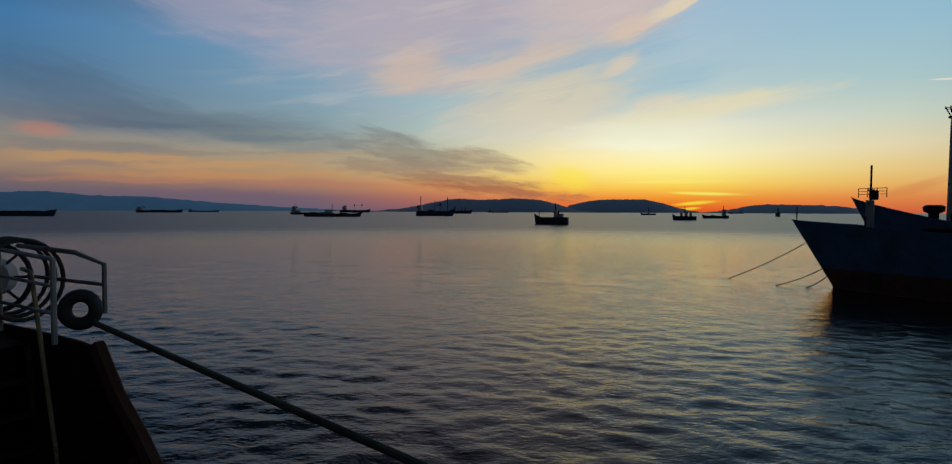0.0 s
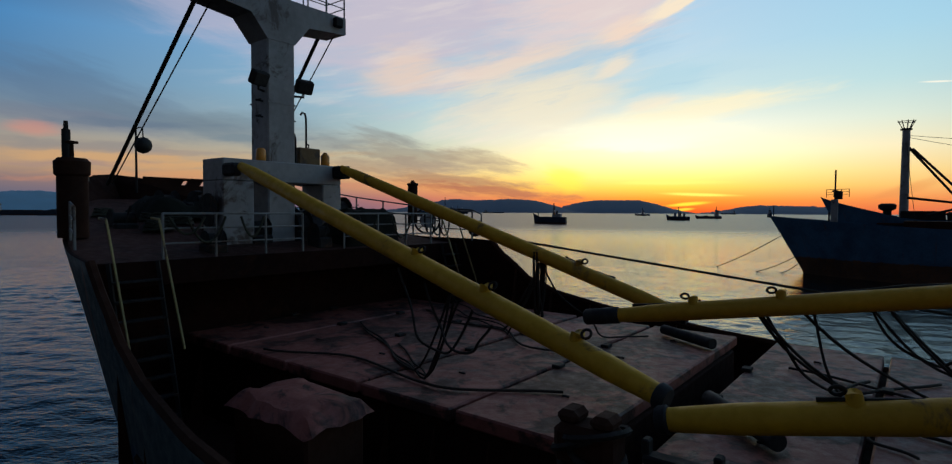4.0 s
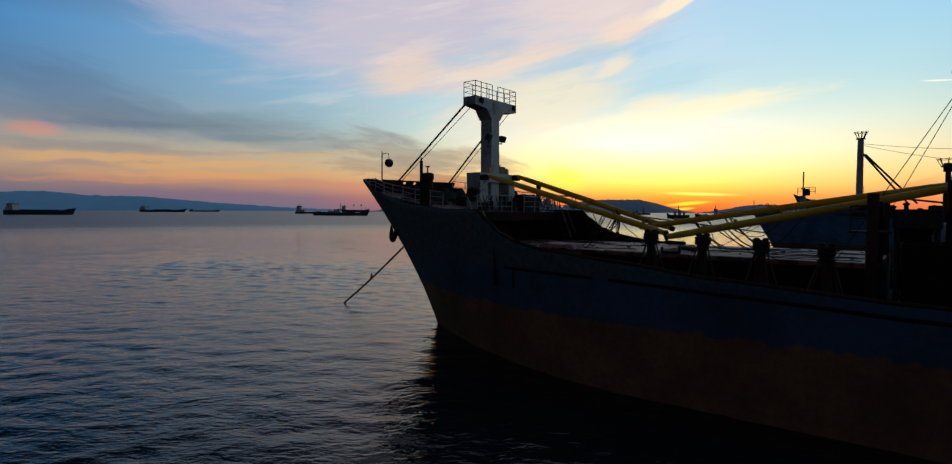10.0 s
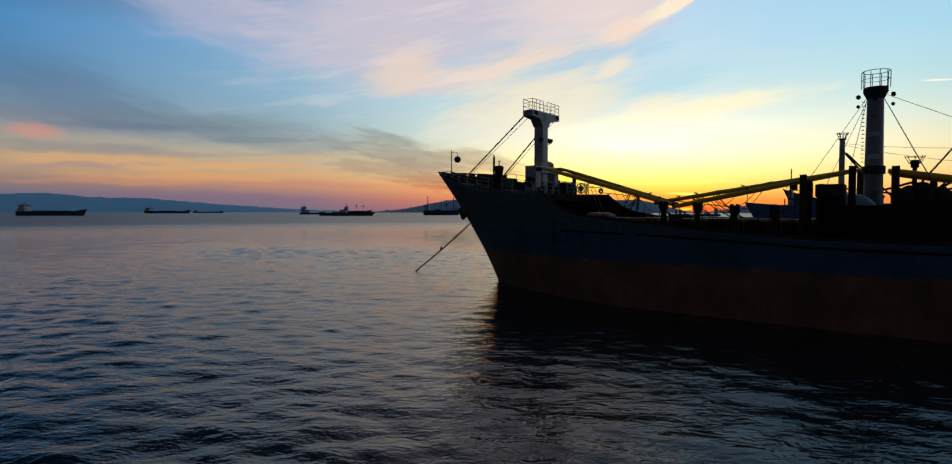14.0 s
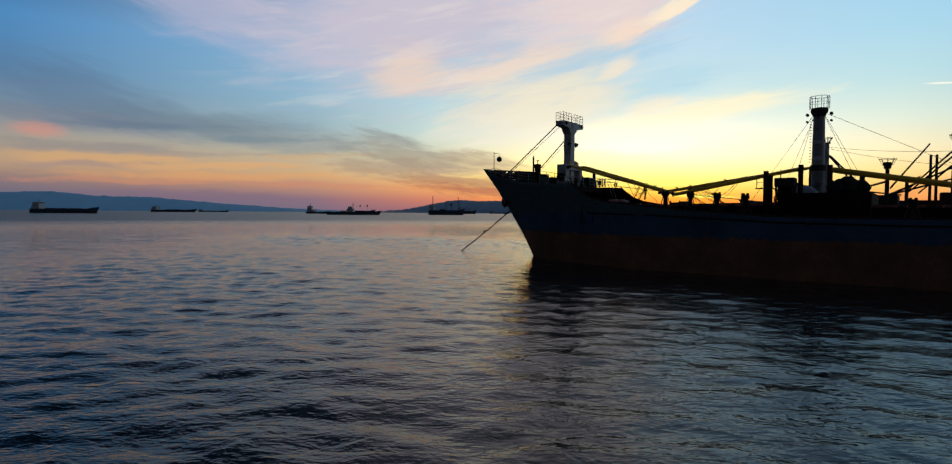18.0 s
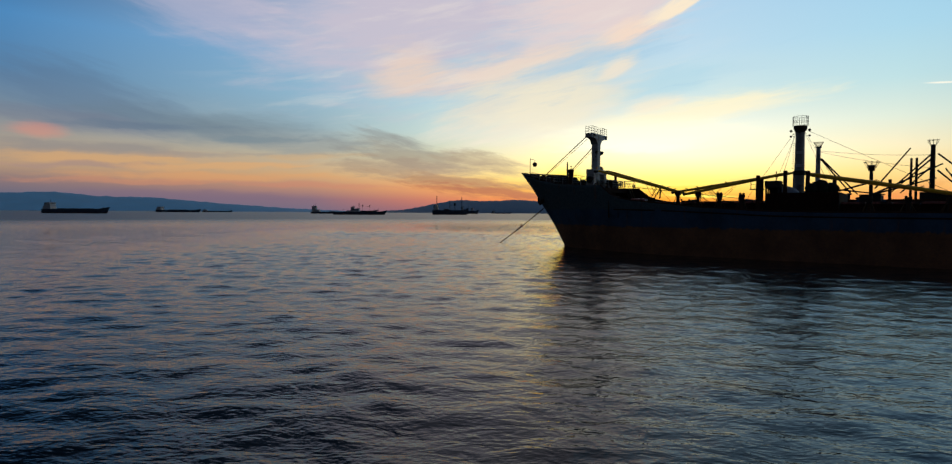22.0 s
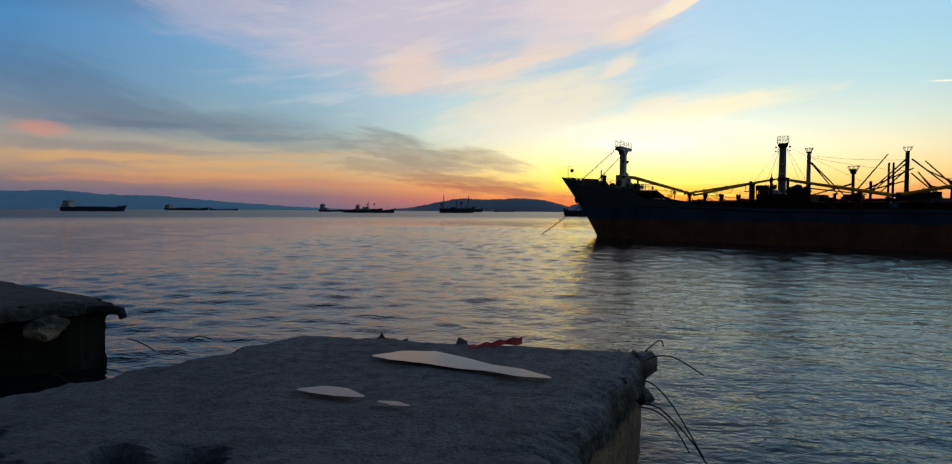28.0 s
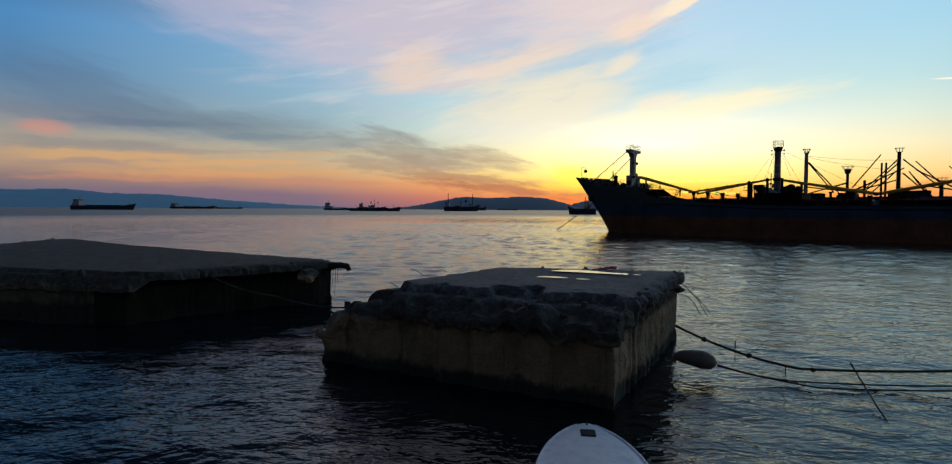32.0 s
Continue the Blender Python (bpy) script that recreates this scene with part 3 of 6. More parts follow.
def build_sea():
    xs, ys = stretched(-58, 38, 0.26, 4900, 1.04), stretched(-103, 46, 0.26, 4900, 1.04)
    X, Y = np.meshgrid(xs, ys)
    gx = np.maximum(np.gradient(xs)[None, :], np.gradient(ys)[:, None])
    rng = np.random.default_rng(7)
    Z = np.zeros_like(X)
    for i in range(96):
        wl = 0.8 * (3.2 / 0.8) ** rng.random() if i < 64 else 3.5 + 7.0 * rng.random()
        a = radians(84 + rng.normal(0, 38))
        k = 2 * math.pi / wl
        ph = k * (X * math.cos(a) + Y * math.sin(a)) + rng.random() * 6.283
        amp = 0.0030 * wl ** 0.92 if i < 64 else 0.0009 * wl
        Z += amp * np.sin(ph + 0.35 * np.sin(ph)) * np.clip(1.6 - gx * 3.2 / wl, 0, 1)
    # rougher on the open side; light and calm patches drift over the water
    k = np.clip((-18 - X) / 26, 0, 1)
    Z *= 1 + 0.2 * k * k * (3 - 2 * k)
    # calmer in the lee of the moored ship
    lee = np.clip((X + 38) / 22, 0, 1) * np.clip((16 - Y) / 14, 0, 1)
    Z *= 1 - 0.35 * lee
    Z *= 0.75 + 0.35 * np.sin(X * 0.045 + 1.3 * np.sin(Y * 0.031)) * np.sin(Y * 0.06 + 0.7)
    ny, nx = X.shape
    me = bpy.data.meshes.new("water")
    me.vertices.add(nx * ny)
    me.vertices.foreach_set("co", np.stack([X, Y, Z], -1).ravel())
    i = (np.arange(ny - 1)[:, None] * nx + np.arange(nx - 1)[None, :]).ravel()
    quads = np.stack([i, i + 1, i + nx + 1, i + nx], 1)
    me.loops.add(quads.size)
    me.loops.foreach_set("vertex_index", quads.ravel())
    me.polygons.add(len(quads))
    me.polygons.foreach_set("loop_start", np.arange(len(quads)) * 4)
    me.polygons.foreach_set("use_smooth", np.ones(len(quads), dtype=bool))
    me.update(calc_edges=True)
    me.materials.append(SEA)
    tagged(new("water", me), "dark rippled evening sea reflecting the sunset", "sea", kind="structure")


build_sea()


def land(name, mat, dist, crest, a0, a1, label, steps=220, deep=500, rough=6.0):
    """A range of hills round part of the horizon. crest: bumps of (azimuth, height in metres, half width in degrees)."""
    m = Mesh()
    rows = 7
    for i in range(steps + 1):
        a = a0 + (a1 - a0) * i / steps
        h = sum(k * math.exp(-((a - c) / (w if a > c else w2)) ** 2 * 0.7) for c, k, w2, w in crest)
        edge = min(1.0, min(a - a0, a1 - a) / (0.06 * (a1 - a0)))
        h *= max(0.0, edge) ** 0.7
        for r in range(rows):
            k = r / (rows - 1)
            d = dist + deep * k
            wig = rough * noise.noise((a * 1.7, r * 0.8, dist)) + rough * 0.5 * noise.noise((a * 5.1, r * 2.0, 3.0))
            z = h * math.sin(math.pi * min(1.0, 0.12 + k * 0.44)) + wig * (h > 4) * (0.3 + k * 0.7)
            z = -2.0 if r == 0 else max(-1.0, z * (0.35 + 0.65 * math.sin(k * math.pi / 2)))
            m.v.append((math.sin(radians(a)) * d, math.cos(radians(a)) * d, z))
    for i in range(steps):
        for r in range(rows - 1):
            j = i * rows + r
            m.f.append((j, j + rows, j + rows + 1, j + 1))
    thing(name, m, mat, label, "hills", kind="structure", smooth=True)


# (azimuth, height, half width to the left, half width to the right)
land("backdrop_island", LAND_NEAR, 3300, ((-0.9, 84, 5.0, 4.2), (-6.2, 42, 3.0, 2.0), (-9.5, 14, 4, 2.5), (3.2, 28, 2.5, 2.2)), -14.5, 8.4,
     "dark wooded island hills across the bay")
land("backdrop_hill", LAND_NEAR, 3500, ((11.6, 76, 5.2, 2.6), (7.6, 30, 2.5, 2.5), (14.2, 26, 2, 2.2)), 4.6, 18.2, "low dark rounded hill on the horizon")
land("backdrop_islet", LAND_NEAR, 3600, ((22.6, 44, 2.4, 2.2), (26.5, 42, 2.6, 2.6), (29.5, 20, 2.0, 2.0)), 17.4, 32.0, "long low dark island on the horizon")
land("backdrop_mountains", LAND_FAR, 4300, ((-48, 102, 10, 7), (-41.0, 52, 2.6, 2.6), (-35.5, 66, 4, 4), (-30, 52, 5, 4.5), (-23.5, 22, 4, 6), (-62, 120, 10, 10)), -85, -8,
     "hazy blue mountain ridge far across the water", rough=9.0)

# ---------------------------------------------------------------- the laid-up cargo ship
SHIP = Matrix.Translation((-18.4, 9.1, 0.0)) @ Matrix.Rotation(radians(-34.8), 4, "Z")   # x runs aft from the stem, y to starboard
EDGE = [(-7.0, 10.66), (-4.2, 9.8), (-1.6, 9.12), (2.3, 8.55), (6.1, 8.27), (8.5, 8.24), (9.2, 7.62), (10.1, 6.98), (11.3, 6.55), (13.0, 6.26),
        (16.6, 5.92), (21.0, 5.46), (27.0, 5.08), (32.0, 4.98), (60.0, 4.98), (96.0, 5.2)]
LENGTH = 96.0


def stem(z):
    return 0.12 - 7.07 * (max(z, 0.0) / 10.65) ** 1.1 if z > 0 else 0.12 - z * 0.35


def half(s, z, beam=6.4, entry=18.0):
    """Half breadth of the hull at s metres aft of the stem's foot and z above the water."""
    u = (s - stem(z)) / (entry + max(z, 0) * 0.2)
    u = min(max(u, 0.0), 1.0)
    full = (1 - (1 - u) ** 2) ** (1.18 - 0.58 * min(max(z, 0) / 10.5, 1.0))
    tail = min(1.0, max(0.0, (LENGTH - s) / 12.0)) ** 0.5
    return beam * full * (0.35 + 0.65 * tail if tail < 1 else 1.0)


def centre(s):
    """The middle line lies a little to port of the stem's foot."""
    k = min(max((s + 3.0) / 8.0, 0.0), 1.0)
    return -0.3 * k * k * (3 - 2 * k) - 0.55 * min(max((-1.5 - s) / 5.5, 0.0), 1.0)


def board(side, s, z):
    """The ship's side at s and z: -1 port, 1 starboard."""
    return centre(s) + side * half(s, z)


def shell(stations, levels, edge, half_fn, stem_fn, mid_fn=None):
    """A plated hull: rings of points from keel to deck edge, port and starboard."""
    m = Mesh()
    for s0 in stations:
        for side in (-1, 1):
            for k in range(levels + 1):
                top = edge(s0)
                z = -1.2 + (top + 1.2) * k / levels
                g = max(0.0, (s0 - stem_fn(top)) / (stations[-1] - stem_fn(top)))
                if s0 == stations[0]:
                    g = 0.0
                s = stem_fn(z) + (stations[-1] - stem_fn(z)) * g
                m.v.append((s, side * half_fn(s, z) + (mid_fn(s) if mid_fn else 0.0), z))
    n = levels + 1
    for i in range(len(stations) - 1):
        for side in range(2):
            for k in range(levels):
                a = i * 2 * n + side * n + k
                b = a + 2 * n
                m.f.append((a, b, b + 1, a + 1) if side == 0 else (a, a + 1, b + 1, b))
    a = (len(stations) - 1) * 2 * n
    for k in range(levels):
        m.f.append((a + k, a + n + k, a + n + k + 1, a + k + 1))
    return m


def edge_height(s):
    return lerp_table(EDGE, s)


ship = empty("cargo_ship", SHIP, "old laid-up cargo ship with dark blue sides and rusty boot-topping", "ship")
stations = [-6.95 + 0.38 * i for i in range(22)] + [1.4 + 0.55 * i for i in range(30)] + [18.0 + 2.0 * i for i in range(40)]
hull = part("hull", shell(stations, 26, edge_height, half, stem, centre), HULL, ship, "dark blue plated hull with rust-brown lower band", smooth=True)
solid = hull.modifiers.new("plate", "SOLIDIFY")
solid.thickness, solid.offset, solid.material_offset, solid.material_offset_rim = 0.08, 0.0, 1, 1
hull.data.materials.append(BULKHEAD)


def deck_sheet(s0, s1, z, n=40, margin=0.06, slope=0.0):
    m = Mesh()
    for i in range(n + 1):
        s = s0 + (s1 - s0) * i / n
        zz = z + slope * max(0.0, 7.0 - s)
        b = max(0.02, half(s, zz) - margin)
        c = centre(s)
        m.v += [(s, c - b, zz), (s, c + b, zz), (s, c - b, zz - 0.12), (s, c + b, zz - 0.12)]
    for i in range(n):
        a = i * 4
        m.f += [(a, a + 4, a + 5, a + 1), (a + 2, a + 3, a + 7, a + 6)]
    return m


MAIN, FORE = 4.2, 8.1
part("deck", deck_sheet(5.3, LENGTH - 0.3, MAIN), DECK, ship, "worn red-brown main deck")
part("forecastle_deck", deck_sheet(-5.6, 7.1, FORE, slope=0.12), DECK, ship, "worn red-brown forecastle deck")
bulk = Mesh()
for i in range(21):
    k = -1 + 2 * i / 20
    lo, hi = half(5.5, MAIN) - 0.06, half(5.5, FORE) - 0.06
    c = centre(5.5)
    bulk.v += [(5.4, c + k * lo, MAIN - 0.1), (5.4, c + k * hi, FORE - 0.06), (5.5, c + k * lo, MAIN - 0.1), (5.5, c + k * hi, FORE - 0.06)]
for i in range(20):
    a = i * 4
    bulk.f += [(a, a + 4, a + 5, a + 1), (a + 2, a + 3, a + 7, a + 6), (a + 1, a + 5, a + 7, a + 3)]
c = centre(7.1)
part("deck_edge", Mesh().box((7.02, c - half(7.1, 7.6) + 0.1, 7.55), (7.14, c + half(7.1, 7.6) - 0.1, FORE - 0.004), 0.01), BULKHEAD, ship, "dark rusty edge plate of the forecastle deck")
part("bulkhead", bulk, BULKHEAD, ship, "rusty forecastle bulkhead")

# rounded cap along the bulwark of both sides, and the heavy rubbing strake below it
for side in (-1, 1):
    pts = [(s, board(side, s, edge_height(s)), edge_height(s)) for s in [8.5 + 0.5 * i for i in range(30)] + [24.0 + 3 * i for i in range(23)]]
    part("bulwark_rail", Mesh().tube(pts, 0.09, 6), RUST, ship, smooth=True)
    level = [(10.0, 5.2), (16.6, 5.08), (23, 4.8), (28, 4.55), (36, 4.45), (92, 4.45)]
    for s0, s1, drop in ((10.3, 15.6, 0.0), (16.4, 84.0, 0.02)):
        pts = []
        for i in range(33):
            s = s0 + (s1 - s0) * i / 32
            z = lerp_table(level, s) - drop
            pts.append((s, board(side, s, z) + side * 0.02, z))
        # near-black colour stands in for the shadow line of the recess
        part("rubbing_strake", Mesh().tube(pts, 0.085, 6), BULKHEAD, ship, "scraped rubbing strake, black for its shadow line", smooth=True)
for side in (-1, 1):
    for i in range(26):
        s = 9.6 + 1.3 * i
        y, z = board(side, s, edge_height(s)) - side * 0.06, edge_height(s) - 0.05
        part("bulwark_stay", Mesh().prism([(y, z), (y - side * 0.1, z), (y - side * 0.6, MAIN), (y, MAIN)], "x", s, s + 0.025), RUST, ship)
# solid bulwark round the starboard bow, its upper plates cut by rope openings
wall = Mesh()
N = 30


def crown(s):
    return 10.62 - 0.055 * (s + 6.3)


for i in range(N):
    s = -6.3 + i * 0.16
    for z in (edge_height(s) - 0.15, crown(s) - 0.3, crown(s) - 0.12, crown(s)):
        b = board(1, s, min(z, 10.4))
        wall.v += [(max(s, stem(z)), b, z), (max(s, stem(z)) + 0.03, b - 0.06, z)]
for i in range(N - 1):
    a = i * 8
    for r in (0, 2, 4):
        if r == 2 and i in (7, 11):
            continue
        wall.f += [(a + r, a + 8 + r, a + 10 + r, a + 2 + r), (a + 1 + r, a + 3 + r, a + 11 + r, a + 9 + r)]
    wall.f.append((a + 6, a + 14, a + 15, a + 7))
part("bulwark", wall, RUST, ship, "rusty solid bulwark round the bow", smooth=True)


def railing(name, pts, height, parent, mat, bars=3, every=1, r=0.028, foot=None, label="", heights=None):
    """A rail of bars along points at foot height, with its upright posts as pieces of their own."""
    m = Mesh()
    hs = heights or [height] * len(pts)
    for b in range(bars):
        k = 1 - b / bars
        m.tube([(x, y, z + h * k) for (x, y, z), h in zip(pts, hs)], r if b == 0 else r * 0.75, 6)
    rail = part(name, m, mat, parent, label, smooth=True)
    for i, ((x, y, z), h) in enumerate(zip(pts, hs)):
        if i % every == 0 or i == len(pts) - 1:
            part("post", Mesh().rod((x, y, z - 0.04), (x, y, z + h), r * 1.15, sides=6), mat, rail)
    return rail


port_edge = [(s, board(-1, s, edge_height(s)) + 0.12, edge_height(s)) for s in (-5.9, -4.9, -3.7, -2.4, -1.0, 0.6, 2.3, 4.1, 5.4)]
railing("bow_railing", port_edge, 0.95, ship, RAIL, heights=[0.15, 0.5, 0.75, 0.82, 0.86, 0.92, 0.95, 0.95, 0.95], label="pale tubular railing round the bow")
railing("break_railing", [(7.0, y, FORE + 0.02) for y in (-4.4, -3.2, -1.9, -0.8)], 1.0, ship, RAIL, label="pale tubular railing at the forecastle break")
railing("break_railing", [(7.0, y, FORE + 0.02) for y in (0.6, 1.9, 3.1, 4.3)], 1.0, ship, RAIL)
star_edge = [(s, board(1, s, edge_height(s)) - 0.15, edge_height(s)) for s in (-1.4, -0.4, 0.6, 1.8, 3.0, 4.2, 5.5, 6.6, 7.9)]
railing("bow_railing", star_edge, 1.0, ship, RAIL, heights=[1.35, 1.35, 1.35, 1.3, 1.2, 1.15, 1.1, 1.0, 0.95])


def ladder(s0, y0, y1, z0, z1, run):
    """A steep ship's stair with two yellow handrails."""
    st = part("ladder", Mesh().tube([(s0, y0, z0), (s0 + run, y0, z1)], 0.05, 4).tube([(s0, y1, z0), (s0 + run, y1, z1)], 0.05, 4), DARK, ship, "steep steel deck ladder")
    for i in range(1, 10):
        k = i / 10
        part("tread", Mesh().box((s0 + run * k - 0.1, y0, z0 + (z1 - z0) * k - 0.02), (s0 + run * k + 0.1, y1, z0 + (z1 - z0) * k + 0.02)), DARK, st)
    for y in (y0 - 0.03, y1 + 0.03):
        part("handrail", Mesh().tube([(s0 - 0.35, y, z0 + 0.92), (s0 + 0.02, y, z0 + 0.9), (s0 + 0.1, y, z0 + 0.75), (s0 + run * 0.95, y, z1 + 2.25), (s0 + run * 0.98, y, z1 + 2.15)], 0.026, 6),
             RAIL_YELLOW, st, "chipped yellow handrail", smooth=True)


ladder(7.2, -5.55, -4.6, FORE, MAIN, 1.15)
ladder(7.2, 4.62, 5.35, FORE, MAIN, 1.15)

# hatches: coaming, then covers panel by panel


def hatch(s0, s1, panels, top, y0=-3.4, y1=4.95):
    m = Mesh()
    m.box((s0, y0 + 0.15, MAIN - 0.05), (s1, y1 - 0.5, top - 0.22), 0.03)
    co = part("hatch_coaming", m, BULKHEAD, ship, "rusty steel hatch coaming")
    for i in range(int((s1 - s0) / 1.1)):
        for y in (y0 + 0.15, y1 - 0.5):
            s = s0 + 0.6 + i * 1.1
            sd = -1 if y < 0 else 1
            part("bracket", Mesh().prism([(y, MAIN), (y + sd * 0.35, MAIN), (y, top - 0.4)], "x", s, s + 0.03), RUST, co)
    w = (s1 - s0) / panels
    for i in range(panels):
        lift = 0.012 * (i % 2)
        cv = part("hatch_cover", Mesh().box((s0 + w * i + 0.06, y0, top - 0.22), (s0 + w * (i + 1) - 0.06, y1, top + lift), 0.03), HATCH, ship,
                  "worn red-pink steel hatch cover panel")
        for y in (y0 + 1.6, y1 - 1.6):
            part("lifting_eye", Mesh().ring((s0 + w * (i + 0.5), y, top + lift + 0.02), (0, 0.3, 1), 0.055, 0.016, 12, 5), DARK, cv, smooth=True)
        for y in (y0 + 3.1, y1 - 3.1):
            part("cleat", Mesh().box((s0 + w * i + 0.02, y - 0.12, top + lift), (s0 + w * i + 0.2, y + 0.12, top + lift + 0.07), 0.015), DARK, cv)


hatch(5.75, 7.9, 1, 6.14, y1=4.2)
hatch(7.92, 16.72, 4, 6.15)
hatch(17.46, 26.3, 4, 6.15)
hatch(33.5, 42.0, 4, 6.0)
hatch(43.0, 51.5, 4, 6.0)

# ---- foremast: gate-shaped winch house, square column and T-shaped platform
G0, G1 = 4.45, 5.55
gate = Mesh()
gate.box((G0, -2.252, 9.996), (G1, 1.652, 10.6), 0.03)
portal = part("mast_house", gate, WHITE, ship, "grey-white steel portal round the mast foot")
for y0, y1 in ((-2.25, -1.35), (0.95, 1.65)):
    part("leg", Mesh().box((G0, y0, FORE), (G1, y1, 10.0), 0.03), WHITE, portal)
CX, CY, CH = 4.9, -0.34, 0.45
column = part("mast", Mesh().box((CX - CH, CY - CH, FORE), (CX + CH, CY + CH, 14.8), 0.04), WHITE, ship, "grey-white square steel mast")
part("seam", Mesh().box((CX - CH - 0.012, CY - CH - 0.012, 12.3), (CX + CH + 0.012, CY + CH + 0.012, 12.34)), WHITE, column)
P0, P1 = -2.5, 2.0
top = Mesh()
top.prism([(P0, 14.86), (P0, 15.38), (P1, 15.38), (P1, 14.86), (CY + 0.95, 14.72), (CY + CH, 14.1), (CY - CH, 14.1), (CY - 0.95, 14.72)], "x", CX - 0.52, CX + 0.47)
plat = part("mast_platform", top, WHITE, ship, "grey-white T-shaped crosstree platform")
for y in (P0 + 0.55, P1 - 0.35):
    part("boss", Mesh().box((CX + 0.44, y - 0.16, 15.0), (CX + 0.62, y + 0.16, 15.3), 0.04), DARK, plat, "dark rusty sheave box")
for y0, y1 in ((P0 + 0.03, CY - 0.35), (CY + 0.25, P1 - 0.03)):
    ys = [y0 + (y1 - y0) * i / 3 for i in range(4)]
    railing("platform_railing", [(CX + 0.43, y, 15.38) for y in ys], 0.93, ship, RAIL, r=0.022)
ys = [P0 + 0.03 + (P1 - P0 - 0.06) * i / 5 for i in range(6)]
railing("platform_railing", [(CX + 0.43, P0 + 0.03, 15.38), (CX - 0.5, P0 + 0.03, 15.38)] + [(CX - 0.5, y, 15.38) for y in ys[1:]] + [(CX + 0.43, P1 - 0.03, 15.38)],
        0.93, ship, RAIL, r=0.022, label="pale pipe railing round the crosstree")


def floodlight(y, z, s, turn):
    m = Mesh().box((-0.1, -0.26, -0.2), (0.16, 0.26, 0.2), 0.04, pose(s, y, z, 0, 28, turn))
    fl = part("floodlight", m, DARK, ship, "dark deck floodlight on a bracket")
    part("glass", Mesh().box((0.162, -0.22, -0.16), (0.17, 0.22, 0.16), 0, pose(s, y, z, 0, 28, turn)), BLACK, fl)
    part("bracket", Mesh().tube([(s, y, z - 0.2), (s, y, z - 0.32), (s - 0.2, (y + CY) / 2, z - 0.32)], 0.035, 6), DARK, fl)


floodlight(-1.05, 12.95, 5.3, 10)
floodlight(0.45, 12.95, 5.3, -10)
for z in (11.9, 12.35):
    part("rung", Mesh().tube([(5.1, CY - CH, z), (5.1, CY - CH - 0.22, z), (5.35, CY - CH - 0.22, z)], 0.025, 5), DARK, column)
    part("rung", Mesh().tube([(5.1, CY + CH, z), (5.1, CY + CH + 0.18, z)], 0.025, 5), DARK, column)
# things on the portal: lamp boxes, bent vent pipes
bx = part("lamp_box", Mesh().box((4.6, 0.42, 10.6), (5.1, 1.2, 11.14), 0.03), OCHRE, ship, "ochre steel locker on the portal")
part("handle", Mesh().ring((4.85, 0.9, 11.22), (0, 1, 0), 0.06, 0.02, 10, 5), DARK, bx)
part("lamp", Mesh().lathe([(0.12, 0), (0.14, 0.05), (0.14, 0.34), (0.09, 0.4), (0.05, 0.46)], (5.0, 1.45, 10.6), 12), ORANGE, ship, "orange deck lantern", smooth=True)
part("lamp", Mesh().lathe([(0.12, 0), (0.14, 0.05), (0.14, 0.3), (0.09, 0.36)], (5.35, -1.02, 10.6), 12), ORANGE, ship, smooth=True)
for s, y, h in ((4.7, 0.95, 1.65), (5.15, 0.25, 0.9)):
    part("vent_pipe", Mesh().tube([(s, y, 10.6), (s, y, 10.6 + h - 0.15), (s, y - 0.04, 10.6 + h), (s, y - 0.14, 10.6 + h + 0.03), (s, y - 0.2, 10.6 + h - 0.05)], 0.035, 6), DARK, ship, smooth=True)
part("gooseneck", Mesh().box((5.55, -2.3, 10.1), (6.1, -1.98, 10.44), 0.06), DARK, ship, "black boom heel fitting")
part("gooseneck", Mesh().box((5.5, 1.3, 10.2), (6.0, 1.72, 10.6), 0.06), DARK, ship)
for y in (-2.05, 1.85):
    w = part("winch", Mesh().tube([(5.0, y - 0.3, 9.2), (5.0, y + 0.3, 9.2)], 0.32, 14), DARK, ship, "dark cargo winch in the portal", smooth=True)
    for k in (-0.33, 0.33):
        part("flange", Mesh().tube([(5.0, y + k - 0.02, 9.2), (5.0, y + k + 0.02, 9.2)], 0.46, 14), DARK, w)

# stays from the crosstree to the bow
for a, b in (((CX - 0.45, P0 + 0.1, 14.92), (-1.75, -2.45, 10.05)), ((CX - 0.45, P1 - 0.35, 14.92), (-1.25, 2.45, 10.1))):
    part("stay", Mesh().rod(a, b, 0.062, sides=8), DARK, ship, "thick black mast stay", smooth=True)
    b2 = (b[0] + 0.25, b[1] + 0.05, b[2])
    part("stay_wire", Mesh().rod((a[0] + 0.45, a[1] + 0.25, a[2]), b2, 0.022, sides=5), WIRE, ship)

# ---- forecastle fittings
vent = part("ventilator", Mesh().lathe([(0.18, 0), (0.18, 1.42), (0.205, 1.44), (0.205, 1.5), (0.1, 1.53), (0.04, 1.62)], (5.25, 5.2, 8.72), 16), RUST, ship, "rusty round ventilator post", smooth=True)
part("ventilator", Mesh().lathe([(0.33, 0), (0.33, 1.5), (0.38, 1.55), (0.39, 1.86), (0.3, 1.95), (0.05, 1.97), (0.04, 2.3), (0.14, 2.31), (0.14, 2.36), (0.03, 2.38)], (3.72, -5.1, 8.5), 16), RUST, ship,
     "rusty mushroom ventilator by the rail", smooth=True)
part("vent_pipe", Mesh().tube([(3.15, -5.05, 8.5), (3.15, -5.05, 11.2), (3.15, -5.05, 11.22), (3.15, -5.05, 11.42)], [0.1, 0.1, 0.06, 0.05], 10), DARK, ship, "tall black standpipe", smooth=True)
